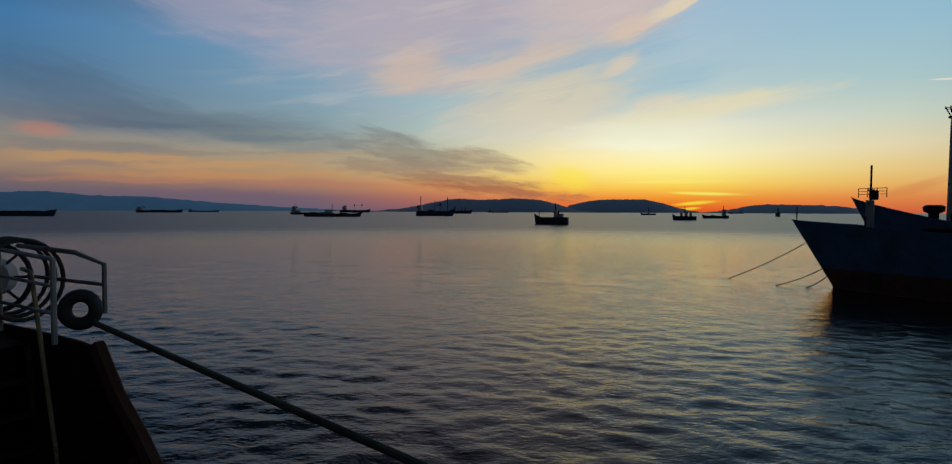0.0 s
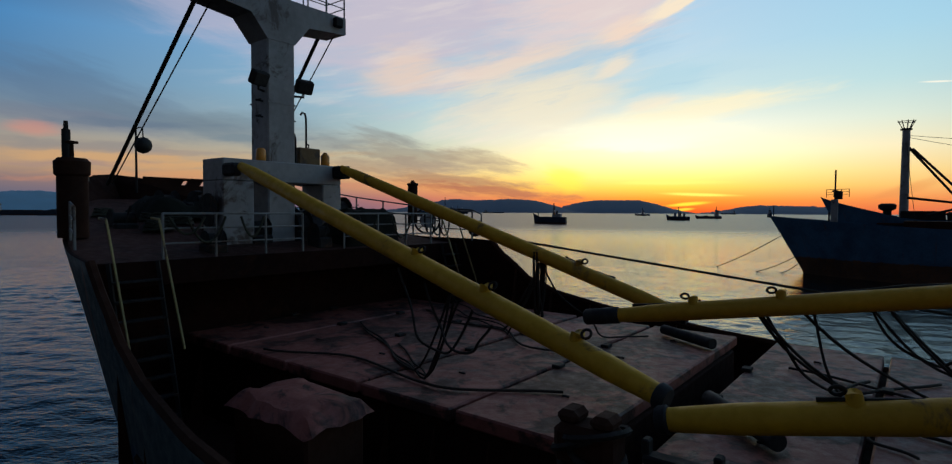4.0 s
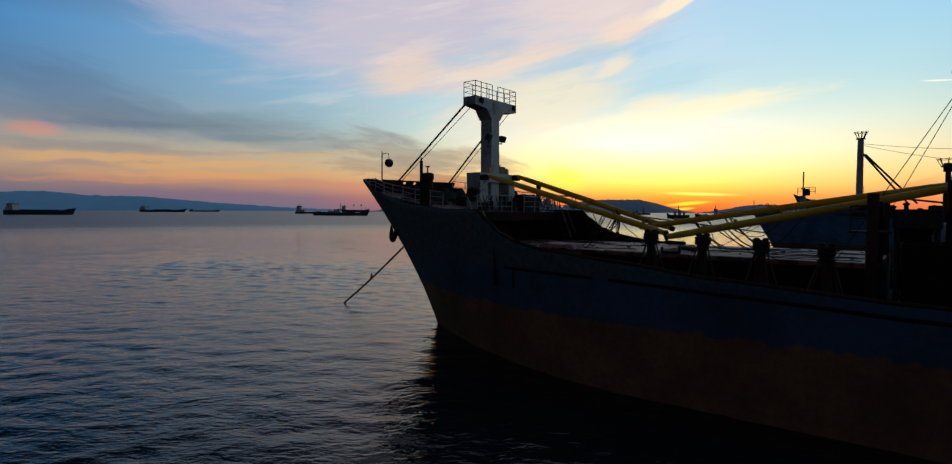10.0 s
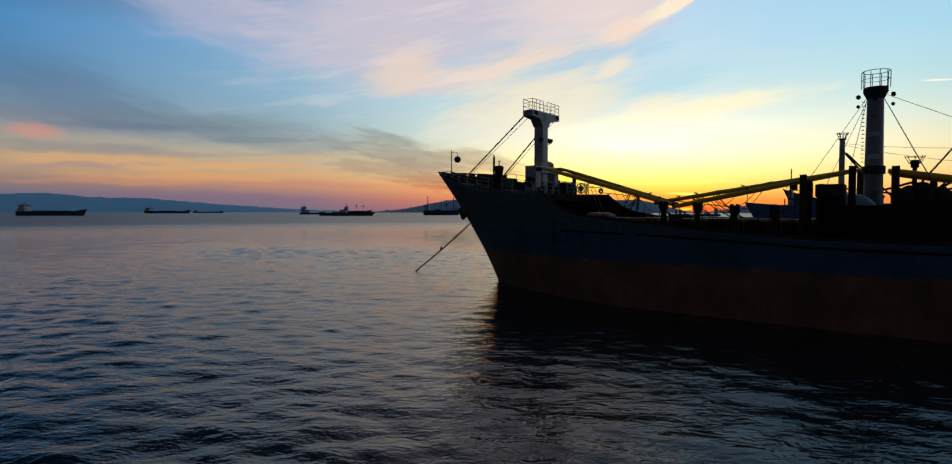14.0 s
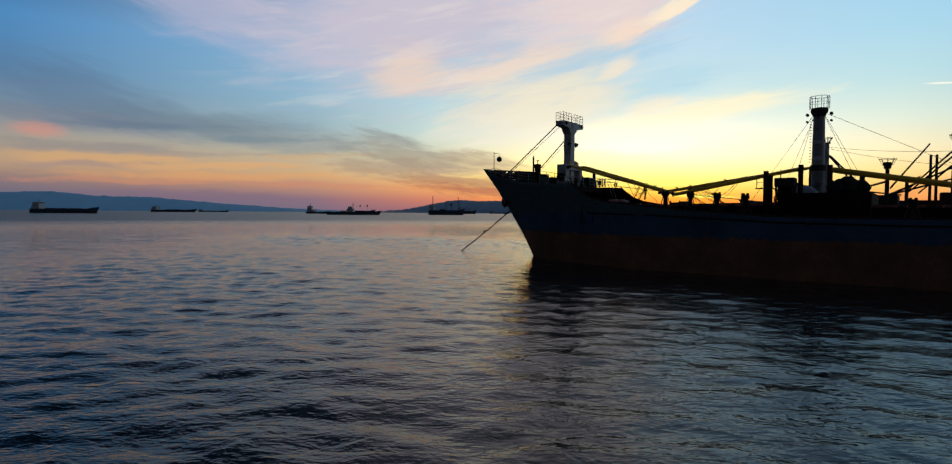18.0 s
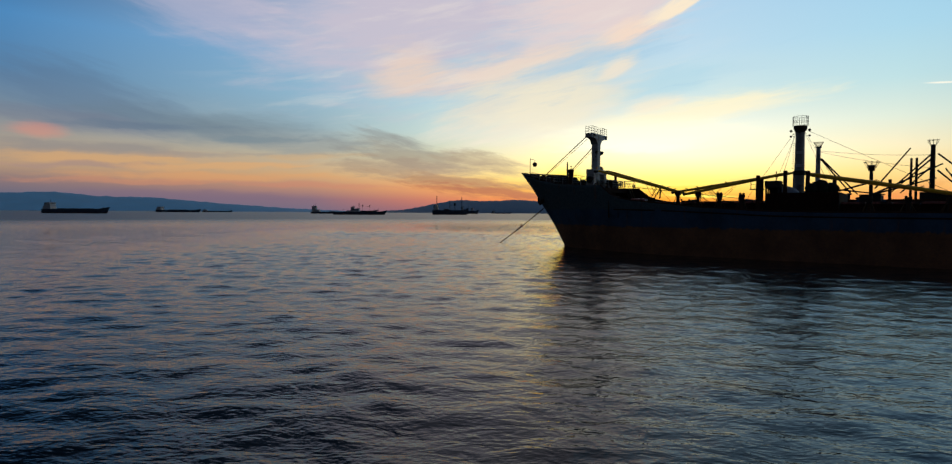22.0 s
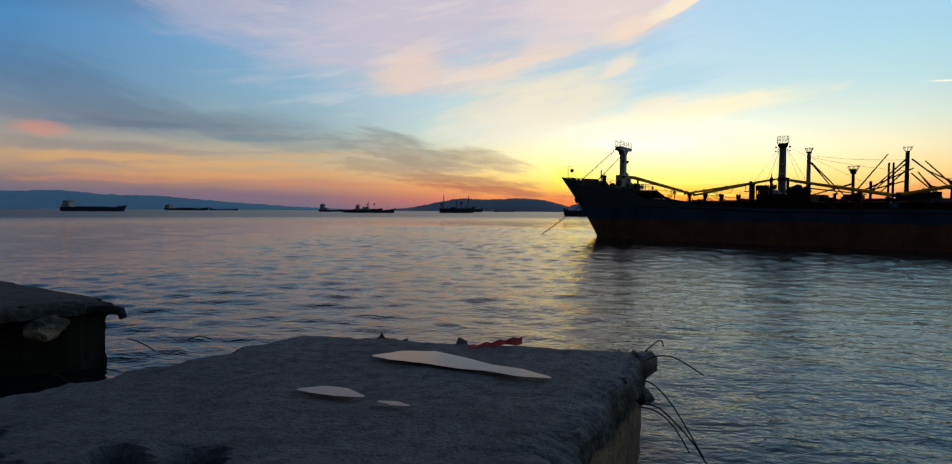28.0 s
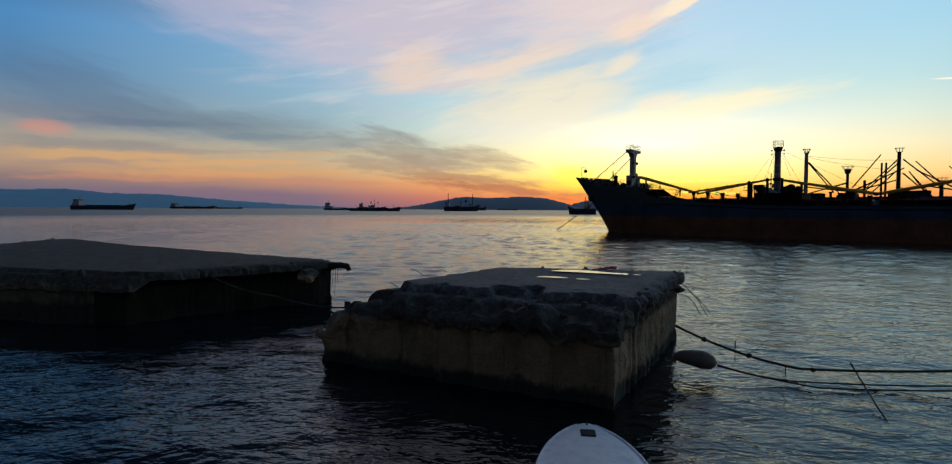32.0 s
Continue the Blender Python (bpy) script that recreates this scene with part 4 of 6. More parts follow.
pole = part("bow_pole", Mesh().tube([(-6.0, 0.1, 9.9), (-6.0, 0.1, 12.8)], [0.055, 0.04], 8).tube([(-6.0, 0.1, 12.58), (-5.6, 0.08, 12.62), (-5.2, 0.05, 12.55), (-5.16, 0.05, 12.15)], 0.025, 6), DARK, ship, "thin signal pole at the stem head")
part("anchor_ball", Mesh().lathe([(0.02, -0.34), (0.18, -0.29), (0.3, -0.17), (0.34, 0.0), (0.3, 0.17), (0.18, 0.29), (0.02, 0.34)], (-5.16, 0.05, 11.84), 14), BLACK, ship, "black day-signal ball", smooth=True)
for s, y in ((-3.4, 1.4), (-2.6, 2.0), (0.2, 3.3), (0.9, 3.5)):
    bt = part("bollard", Mesh().lathe([(0.16, 0), (0.16, 0.5), (0.21, 0.53), (0.21, 0.6), (0.1, 0.64)], (s, y, FORE + 0.12 * (7 - s)), 12), DARK, ship, "dark mooring bollard", smooth=True)
wl = part("windlass", Mesh().tube([(0.5, -2.2, 9.35), (0.5, 1.9, 9.35)], 0.12, 10), DARK, ship, "dark anchor windlass under canvas", smooth=True)
for y in (-1.5, -0.4, 0.7, 1.6):
    part("drum", Mesh().tube([(0.5, y - 0.25, 9.35), (0.5, y - 0.22, 9.35), (0.5, y + 0.22, 9.35), (0.5, y + 0.25, 9.35)], [0.5, 0.34, 0.34, 0.5], 16), DARK, wl, smooth=True)
for y in (-1.0, 1.2):
    part("bed", Mesh().box((-0.1, y - 0.12, 8.8), (1.1, y + 0.12, 9.45), 0.05), DARK, wl)
hood = Mesh()
for i in range(15):
    for j in range(21):
        u, w = -1 + i / 7, -1 + j / 10
        z = 0.7 * max(0.0, 1 - u ** 6) ** 0.5 * max(0.0, 1 - w ** 6) ** 0.5 * (0.85 + 0.25 * math.cos(w * 9)) + 0.12 * noise.noise((u * 3, w * 5, 4))
        hood.v.append((0.4 + 1.0 * u, -0.2 + 2.3 * w, 8.95 + z))
hood.f = [(i * 21 + j, i * 21 + j + 1, i * 21 + j + 22, i * 21 + j + 21) for i in range(14) for j in range(20)]
thing("canvas_cover", hood, CANVAS, "dark lashed canvas over the anchor windlass", "tarpaulin", smooth=True, m=SHIP.copy())
heap = Mesh()
for i in range(13):
    for j in range(13):
        u, w = -1 + i / 6, -1 + j / 6
        z = 1.15 * (max(0.0, 1 - u ** 8) ** 0.5) * (max(0.0, 1 - w ** 8) ** 0.5) + 0.14 * noise.noise((u * 3, w * 4, 2)) - 0.10 * abs(math.sin(w * 5 + u))
        heap.v.append((6.2 + 0.6 * u, 2.0 + 1.1 * w, 8.15 + z))
heap.f = [(i * 13 + j, i * 13 + j + 1, i * 13 + j + 14, i * 13 + j + 13) for i in range(12) for j in range(12)]
thing("canvas_cover", heap, CANVAS, "dark canvas heaped over deck gear on the forecastle", "tarpaulin", smooth=True, m=SHIP.copy())
pale = Mesh()
for i in range(9):
    for j in range(9):
        u, w = -1 + i / 4, -1 + j / 4
        z = 0.4 * max(0.0, 1 - u * u) ** 0.5 * max(0.0, 1 - w * w) ** 0.5 + 0.1 * noise.noise((u * 2.5, w * 2.5, 7))
        pale.v.append((3.6 + 0.5 * u, 3.9 + 0.35 * w, 8.48 + z * 0.6))
pale.f = [(i * 9 + j, i * 9 + j + 1, i * 9 + j + 10, i * 9 + j + 9) for i in range(8) for j in range(8)]
thing("tarpaulin", pale, RAIL, "pale crumpled tarpaulin on the forecastle deck", "tarpaulin", smooth=True, m=SHIP.copy())
# starboard rope guard: curved rail cage with a spoked wheel behind, and a tyre on the fairlead
cage = part("rope_guard", Mesh().tube([(7.9, 5.95, 8.5), (7.9, 5.95, 9.1), (7.7, 5.7, 9.25), (6.6, 5.4, 9.3)], 0.03, 6).tube([(7.9, 5.95, 8.85), (6.6, 5.5, 8.9)], 0.025, 6), GREYPAINT, ship, "bent pipe guard by the fairlead")
for x in (5.9, 6.25, 6.6):
    part("hoop", Mesh().ring((x, 5.45, 8.85), (0.9, 0.35, 0.05), 0.52, 0.03, 24, 6), DARK, cage, smooth=True)
wheel = part("mooring_reel", Mesh().ring((5.95, 5.25, 8.85), (0.8, -0.6, 0), 0.46, 0.035, 24, 6), DARK, ship, "round spoked mooring reel", smooth=True)
part("hub", Mesh().tube([(5.85, 5.32, 8.85), (6.05, 5.18, 8.85)], 0.26, 14), SHIPWHITE, wheel, "pale hub disc")
for k in range(8):
    a = math.pi * k / 4
    part("spoke", Mesh().rod((5.95, 5.25, 8.85), (5.95 + 0.6 * 0.46 * math.cos(a), 5.25 + 0.8 * 0.46 * math.cos(a), 8.85 + 0.46 * math.sin(a)), 0.02, sides=5), DARK, wheel)
thing("tyre", Mesh().ring((7.8, 5.72, 8.56), (0.75, -0.6, 0.1), 0.17, 0.08, 20, 10), BLACK, "old rubber tyre hung at the fairlead", "tyre", smooth=True, m=SHIP.copy())

# ---- derrick booms


def boom(a, b, r, label, gear, head=0.55):
    a, b = Vector(a), Vector(b)
    d = (b - a).normalized()
    bm = part("boom", Mesh().tube([a, a + d * 0.8, a.lerp(b, 0.5), b - d * 0.7, b], [r * 0.75, r, r * 1.08, r, r * 0.8], 18), YELLOW, ship, label, smooth=True)
    part("end_cap", Mesh().tube([b - d * 0.02, b, b + d * head - d * 0.03, b + d * head], [r * 0.9, r * 1.0, r * 0.95, r * 0.8], 16), BLACK, bm, "black boom head", smooth=True)
    side = d.cross(Vector((0, 0, 1))).normalized()
    up = side.cross(d)
    for k in gear:
        p = a.lerp(b, k)
        part("lug", Mesh().tube([p + up * (r - 0.05) - side * 0.035, p + up * (r + 0.05) - side * 0.035, p + up * (r + 0.05) + side * 0.035, p + up * (r - 0.05) + side * 0.035], 0.075, 10), YELLOW, bm, smooth=True)
        part("shackle", Mesh().ring(p + up * (r + 0.1) + d * 0.12, side + up * 0.8, 0.062, 0.02, 14, 6), DARK, bm, smooth=True)
    return bm


boom((6.2, -2.08, 10.33), (17.85, -3.68, 7.14), 0.158, "long yellow derrick boom lowered over the hatch", (0.62, 0.76, 0.9), 0.12)
boom((5.9, 1.42, 10.5), (16.5, 1.0, 7.25), 0.155, "long yellow derrick boom lowered over the hatch", (0.79,), 0.2)
boom((28.6, -2.6, 9.16), (18.05, -3.95, 6.98), 0.16, "long yellow derrick boom lowered over the hatch", (0.55, 0.72, 0.84), 0.12)
boom((28.6, 0.9, 9.39), (16.0, -0.62, 7.4), 0.15, "long yellow derrick boom lowered over the hatch", (0.55, 0.8, 0.9), 0.62)
boom((30.1, -1.5, 9.1), (42.3, -3.3, 6.7), 0.2, "long yellow derrick boom lowered aft", (0.5, 0.8))
boom((30.1, 0.7, 9.1), (42.3, 1.8, 6.9), 0.2, "long yellow derrick boom lowered aft", (0.5, 0.8))
boom((55.0, -1.6, 9.2), (43.2, -3.4, 6.8), 0.2, "long yellow derrick boom lowered forward", (0.5, 0.8))
boom((55.0, 0.8, 9.2), (43.2, 1.6, 6.9), 0.2, "long yellow derrick boom lowered forward", (0.5, 0.8))
for s, y in ((18.0, -3.3), (42.6, -3.3), (42.6, 1.8)):
    cr = part("boom_rest", Mesh().box((s - 0.45, y - 0.12, 6.15), (s + 0.45, y + 0.12, 6.28), 0.03), DARK, ship, "dark steel boom rest on the hatch")
    for k in (-0.42, 0.42):
        part("horn", Mesh().box((s + k - 0.05, y - 0.08, 6.26), (s + k + 0.05, y + 0.08, 6.46), 0.02), DARK, cr)

# ---- port-side posts with ropes hung round them


def deck_post(s, y, top):
    """A stout post with a blocky double head, ropes belayed round it and led down to the deck."""
    rs = random.Random(int(s * 10))
    p = part("deck_post", Mesh().tube([(s, y, MAIN), (s, y, top - 0.5)], [0.2, 0.17], 10), RUST, ship, "black deck post with hanging guy ropes", smooth=True)
    part("head", Mesh().box((s - 0.3, y - 0.2, top - 0.52), (s + 0.3, y + 0.2, top - 0.12), 0.07), RUST, p)
    for k in (-0.17, 0.17):
        part("horn", Mesh().box((s + k - 0.11, y - 0.15, top - 0.14), (s + k + 0.11, y + 0.15, top), 0.05), RUST, p)
    for k in range(1):
        z = top - 0.62 - 0.12 * k
        part("turn", Mesh().ring((s, y, z), (0.1 * rs.uniform(-1, 1), 0.1, 1), 0.21 + 0.03 * rs.random(), 0.04, 14, 6), WIRE, p, smooth=True)
    for k, (a, d, lay) in enumerate(((0.3, 1.0, MANILA), (0.9, 0.75, MANILA), (2.5, 1.15, MANILA), (3.3, 0.95, MANILA), (4.4, 0.6, WIRE), (5.4, 0.8, WIRE))):
        a, d = a + rs.uniform(-0.25, 0.25), d * rs.uniform(0.85, 1.15)
        q = (s + d * math.cos(a), y + 0.55 * d * math.sin(a), MAIN + 0.06)
        part("guy", Mesh().tube(sag((s + 0.18 * math.cos(a), y + 0.16 * math.sin(a), top - 0.3 - 0.25 * rs.random()), q, 0.06 + 0.16 * rs.random(), 7), 0.034, 5), lay, p, smooth=True)
    for k in range(5):
        part("lashing", Mesh().ring((s + rs.uniform(-0.1, 0.1), y + rs.uniform(-0.05, 0.05), top - 0.2 - 0.09 * k), (rs.uniform(-0.5, 0.5), rs.uniform(-0.3, 0.3), 1), 0.3 - 0.02 * k, 0.035, 14, 5), WIRE, p, smooth=True)


for i in range(4):
    deck_post(17.75 + 2.3 * i, -5.2, 7.36 - 0.12 * i)
for i in range(3):
    deck_post(36.0 + 3.0 * i, -5.3, 6.5)
crate = part("deck_box", Mesh().box((12.1, -5.6, MAIN), (13.9, -4.6, 6.38), 0.04), RUST, ship, "rusty deck locker with a pale top")
lid = Mesh()
for i in range(15):
    for j in range(11):
        u, w = -1 + i / 7, -1 + j / 5
        edge = max(abs(u), abs(w))
        lid.v.append((13.0 + 1.0 * u + 0.06 * noise.noise((w * 2, u * 3, 1)), -5.1 + 0.6 * w + 0.06 * noise.noise((u * 3, w * 2, 5)),
                      6.42 + 0.13 * (1 - edge ** 4) + 0.07 * noise.noise((u * 2.5, w * 2.5, 9)) - 0.12 * (edge > 0.99)))
lid.f = [(i * 11 + j, i * 11 + j + 1, i * 11 + j + 12, i * 11 + j + 11) for i in range(14) for j in range(10)]
part("lid", lid, HATCH, crate, "crumpled faded pink cover sheet", smooth=True)
# pale disc on the starboard bulwark's inside, standing for bright water through a hole
part("fairlead", Mesh().lathe([(0.11, -0.02), (0.12, 0.0), (0.12, 0.02), (0.08, 0.035)], (0, 0, 0), 16), SHIPWHITE, ship, "pale disc for bright water seen through a fairlead hole", smooth=True).matrix_basis = pose(9.62, board(1, 9.62, 5.93) - 0.08, 5.93, 90)

# ---- cable bights hung from booms and lying over the hatch
rng = random.Random(3)


def bight(p, q, drop, r=0.021, wig=0.06, label="slack black wire rope hanging over the hatch"):
    pts = sag(p, q, drop, 22)
    ph = rng.random() * 6
    pts = [v + Vector((wig * math.sin(ph + i * 0.5), wig * math.cos(ph * 2 + i * 0.6), 0)) * math.sin(math.pi * i / 22) for i, v in enumerate(pts)]
    for v in pts:
        if 7.9 < v.x < 26.3 and -3.4 < v.y < 4.9:
            v.z = max(v.z, 6.2)
    return thing("cargo_wire", Mesh().tube(pts, r, 6), WIRE, label, "cable", group="cargo wires", smooth=True, m=SHIP.copy())


# from the hank on the starboard boom forward over the covers
for q, d in (((9.6, 2.6, 6.2), 1.3), ((8.6, 3.4, 6.2), 1.5), ((10.6, 1.9, 6.2), 1.2), ((8.3, 4.2, 6.2), 1.4), ((15.0, 3.4, 6.2), 0.7)):
    bight((13.25, 1.26, 8.05), q, d, wig=0.12)
# under the port boom
for p, q, d in (((14.4, -3.3, 7.95), (10.9, -1.0, 6.2), 1.3), ((14.5, -3.3, 7.9), (10.1, -0.9, 6.2), 1.5), ((14.6, -3.3, 7.9), (9.0, -0.4, 6.2), 1.6),
                ((14.4, -3.3, 7.95), (8.3, 0.1, 6.2), 1.7), ((13.9, -3.35, 8.05), (15.4, -3.55, 7.6), 0.7), ((13.2, -3.25, 8.25), (15.0, -3.5, 7.75), 1.0)):
    bight(p, q, d, wig=0.1)
# loops under the two after booms
for p, q, d in (((19.6, -0.1, 7.9), (22.6, 0.25, 8.4), 1.2), ((19.8, -0.1, 7.9), (24.4, -0.6, 6.2), 1.1), ((19.8, -0.1, 7.9), (25.4, 1.5, 6.2), 1.3),
                ((19.6, -0.1, 7.9), (21.2, 0.1, 8.15), 0.9), ((20.6, -3.6, 7.45), (23.6, -3.25, 8.05), 1.1), ((20.6, -3.6, 7.45), (25.6, -2.9, 6.2), 0.9),
                ((21.0, -3.55, 7.55), (24.6, -3.5, 6.2), 0.8), ((18.9, -0.2, 7.8), (20.2, -1.2, 6.2), 0.8), ((20.4, -3.62, 7.42), (26.2, -0.8, 6.3), 1.4)):
    bight(p, q, d, wig=0.08)
# a bunch let down from the head of the starboard after boom over the second hatch
for p, q, d in (((18.2, -0.36, 7.62), (20.5, 2.9, 6.2), 0.75), ((18.3, -0.35, 7.64), (19.5, 2.3, 6.2), 0.6), ((18.8, -0.29, 7.72), (22.5, 3.5, 6.2), 0.8), ((18.25, -0.36, 7.6), (21.6, 3.0, 6.2), 0.9)):
    bight(p, q, d, 0.026, 0.06)
# lines drawn along the tops of the booms
for p, q in (((16.2, -0.48, 7.58), (20.0, -0.05, 8.2)), ((20.0, -0.05, 8.2), (23.5, 0.33, 8.76)), ((13.9, 1.25, 8.2), (15.1, 1.22, 7.82)), ((17.3, -0.35, 7.75), (16.2, 1.2, 7.42)), ((19.4, -3.77, 7.44), (22.4, -3.39, 8.06))):
    bight(p, q, 0.05, 0.03, 0.02, "black pendant wire lying along a boom")
# a hank of thin wires hung over the starboard boom down to the covers
for k in range(7):
    bight((13.2 + 0.025 * k, 1.0 - 0.02 * (k % 3), 8.3), (13.24 + 0.025 * k, 1.28, 8.3), 1.35 + 0.35 * rng.random(), 0.016, 0.03, "hank of thin grey wires hung over a boom")
# hoses flat on the covers
for pts in ([(8.4, 2.6), (10.0, 1.6), (11.6, 1.9), (13.4, 0.6), (15.8, 1.1)], [(9.0, -3.2), (11.0, -2.4), (13.6, -2.8), (15.9, -1.6)], [(17.8, -1.0), (20.0, -0.2), (22.5, -1.3), (25.9, -0.9)], [(18.2, 2.4), (21.0, 1.4), (23.4, 2.2), (26.0, 1.6)]):
    fine = []
    for (x0, y0), (x1, y1) in zip(pts, pts[1:]):
        fine += [(x0 + (x1 - x0) * k / 6, y0 + (y1 - y0) * (k / 6) ** 2 * (3 - 2 * k / 6), 6.2) for k in range(6)]
    thing("deck_hose", Mesh().tube(fine, 0.025, 6), WIRE, "black hose lying across the hatch covers", "hose", group="deck hoses", smooth=True, m=SHIP.copy())
# two lengths of pipe left by the boom rests
for p, q in (((15.2, 3.9, 6.31), (16.6, 3.05, 6.31)), ((17.6, -0.8, 6.31), (18.8, -2.05, 6.31))):
    thing("pipe", Mesh().rod(p, q, 0.12, sides=14), BLACK, "short black pipe lying on the hatch", "pipe", group="loose pipes", smooth=True, m=SHIP.copy())

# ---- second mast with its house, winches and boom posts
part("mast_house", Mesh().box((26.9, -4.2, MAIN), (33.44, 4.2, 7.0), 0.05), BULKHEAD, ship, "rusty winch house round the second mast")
mast2 = part("mast", Mesh().tube([(29.3, -0.3, 7.0), (29.3, -0.3, 9.4), (29.3, -0.3, 14.0)], [0.52, 0.5, 0.44], 20), GREYPAINT, ship, "dark grey round steel mast", smooth=True)
part("mast_band", Mesh().tube([(29.3, -0.3, 9.0), (29.3, -0.3, 9.5)], 0.62, 20), DARK, mast2, smooth=True)
part("mast_head", Mesh().tube([(29.3, -0.3, 13.7), (29.3, -0.3, 14.1), (29.3, -0.3, 14.4)], [0.46, 0.66, 0.66], 20), DARK, mast2, "dark flared mast head", smooth=True)
for y in (-0.95, 0.35):
    part("block", Mesh().tube([(29.3, y - 0.12, 13.7), (29.3, y + 0.12, 13.7)], 0.15, 12), DARK, mast2, "black cargo block")
for x in (28.4, 30.2):
    part("block", Mesh().tube([(x, -0.42, 13.9), (x, -0.18, 13.9)], 0.13, 12), DARK, mast2)
    part("block", Mesh().tube([(x, -0.42, 13.3), (x, -0.18, 13.3)], 0.1, 12), DARK, mast2)
for i in range(16):
    part("rung", Mesh().tube([(28.75, -0.42, 9.8 + 0.25 * i), (28.62, -0.42, 9.8 + 0.25 * i), (28.62, -0.18, 9.8 + 0.25 * i), (28.75, -0.18, 9.8 + 0.25 * i)], 0.016, 4), DARK, mast2)
for z, c in ((11.3, 0.5), (9.9, 0.52)):
    part("mark", Mesh().box((29.3 - 0.3, -0.3 - c - 0.03, z), (29.3 + 0.3, -0.3 - c + 0.1, z + 0.32)), SHIPWHITE, mast2, "pale stencilled patch")
ringpts = [(29.3 + 0.75 * math.cos(a), -0.3 + 0.75 * math.sin(a), 14.4) for a in [i * math.pi / 5 for i in range(11)]]
railing("platform_railing", ringpts, 1.0, ship, RAIL, bars=2, r=0.022)
for x, y, z1 in ((28.4, -2.9, 9.4), (26.1, -2.9, 8.6), (26.1, 2.7, 8.6), (28.4, 2.7, 9.4), (30.5, -2.9, 9.3), (32.3, 2.7, 8.6)):
    part("boom_post", Mesh().tube([(x, y, 6.9 if x > 26.9 else MAIN), (x, y, z1)], 0.2, 12), RUST, ship, "rusty boom heel post", smooth=True)
for x in (27.3, 31.2):
    for y in (-2.0, 1.6):
        w = part("winch", Mesh().tube([(x, y - 0.55, 7.6), (x, y + 0.55, 7.6)], 0.38, 14), DARK, ship, "dark cargo winch on the winch house", smooth=True)
        for k in (-0.6, 0.6):
            part("flange", Mesh().tube([(x, y + k - 0.03, 7.6), (x, y + k + 0.03, 7.6)], 0.58, 14), DARK, w)
        part("bed", Mesh().box((x - 0.5, y - 0.5, 7.0), (x + 0.5, y + 0.5, 7.25), 0.03), DARK, w)
lk = part("locker", Mesh().box((26.6, -4.0, 7.55), (28.1, -2.6, 8.3), 0.05), DARK, ship, "dark machinery locker on legs")
for x in (26.75, 27.95):
    for y in (-3.85, -2.75):
        part("leg", Mesh().rod((x, y, MAIN if x < 26.9 else 6.95), (x, y, 7.6), 0.09, sides=8), DARK, lk)
railing("locker_railing", [(25.3, -4.2, 7.47), (25.9, -4.2, 7.47), (26.5, -4.2, 7.47)], 0.95, ship, DARK, bars=2, r=0.03)
part("walkway", Mesh().box((25.2, -4.3, 7.38), (26.6, -3.4, 7.46), 0.01), DARK, ship, "dark steel walkway beside the locker")
part("leg", Mesh().rod((26.0, -4.2, MAIN), (26.0, -4.2, 8.9), 0.2, sides=12), RUST, ship, "rusty upright post beside the walkway")
for s, y, z, r, k in ((31.6, -2.4, 7.6, 0.72, 3.0), (32.6, -1.7, 7.45, 0.6, 8.0), (30.9, -3.2, 7.45, 0.55, 5.0)):
    heap = Mesh()
    for i in range(13):
        for j in range(20):
            t, f = math.pi * i / 12, math.pi * j / 10
            d = Vector((math.sin(t) * math.cos(f), math.sin(t) * math.sin(f), math.cos(t)))
            q = r * (1 + 0.3 * noise.noise(d * 1.7 + Vector((k, 0, 0))) + 0.12 * noise.noise(d * 5 + Vector((0, k, 0))))
            heap.v.append((s + d.x * q, y + d.y * q, max(7.0, z + d.z * q)))
    heap.f = [(i * 20 + j, i * 20 + 20 + j, i * 20 + 20 + (j + 1) % 20, i * 20 + (j + 1) % 20) for i in range(12) for j in range(20)]
    thing("rope_heap", heap, CANVAS, "dark heap of covered rope and gear on the winch house", "rope", group="heaps of gear", smooth=True, m=SHIP.copy())
for p, q in (((29.0, -0.5, 14.0), (24.8, -4.2, 6.2)), ((29.0, -0.1, 14.0), (25.3, 4.2, 6.2)), ((29.6, -0.5, 14.0), (33.2, -4.2, 6.1)), ((29.6, -0.1, 14.0), (33.4, 4.2, 6.1)),
             ((29.7, -0.3, 14.0), (42.0, -3.3, 6.9)), ((28.9, -0.3, 13.9), (28.3, -2.9, 9.4))):
    part("shroud", Mesh().rod(p, q, 0.016, sides=5), WIRE, ship)
TARP_S, TARP_Z = 28.2, 7.03
fold = Mesh()
for i in range(17):
    for j in range(9):
        u, w = -1 + i / 8, -1 + j / 4
        z = 0.75 * max(0.0, 1 - abs(u) ** 2.2) ** 0.8 * max(0.0, 1 - w * w) ** 0.5 + 0.10 * noise.noise((u * 4, w * 3, 5))
        fold.v.append((TARP_S + 1.35 * u, -1.4 + 0.7 * w, TARP_Z + z))
fold.f = [(i * 9 + j, i * 9 + j + 1, i * 9 + j + 10, i * 9 + j + 9) for i in range(16) for j in range(8)]
thing("tarpaulin", fold, SHIPWHITE, "pale crumpled tarpaulin heaped beside the second mast", "tarpaulin", smooth=True, m=SHIP.copy())
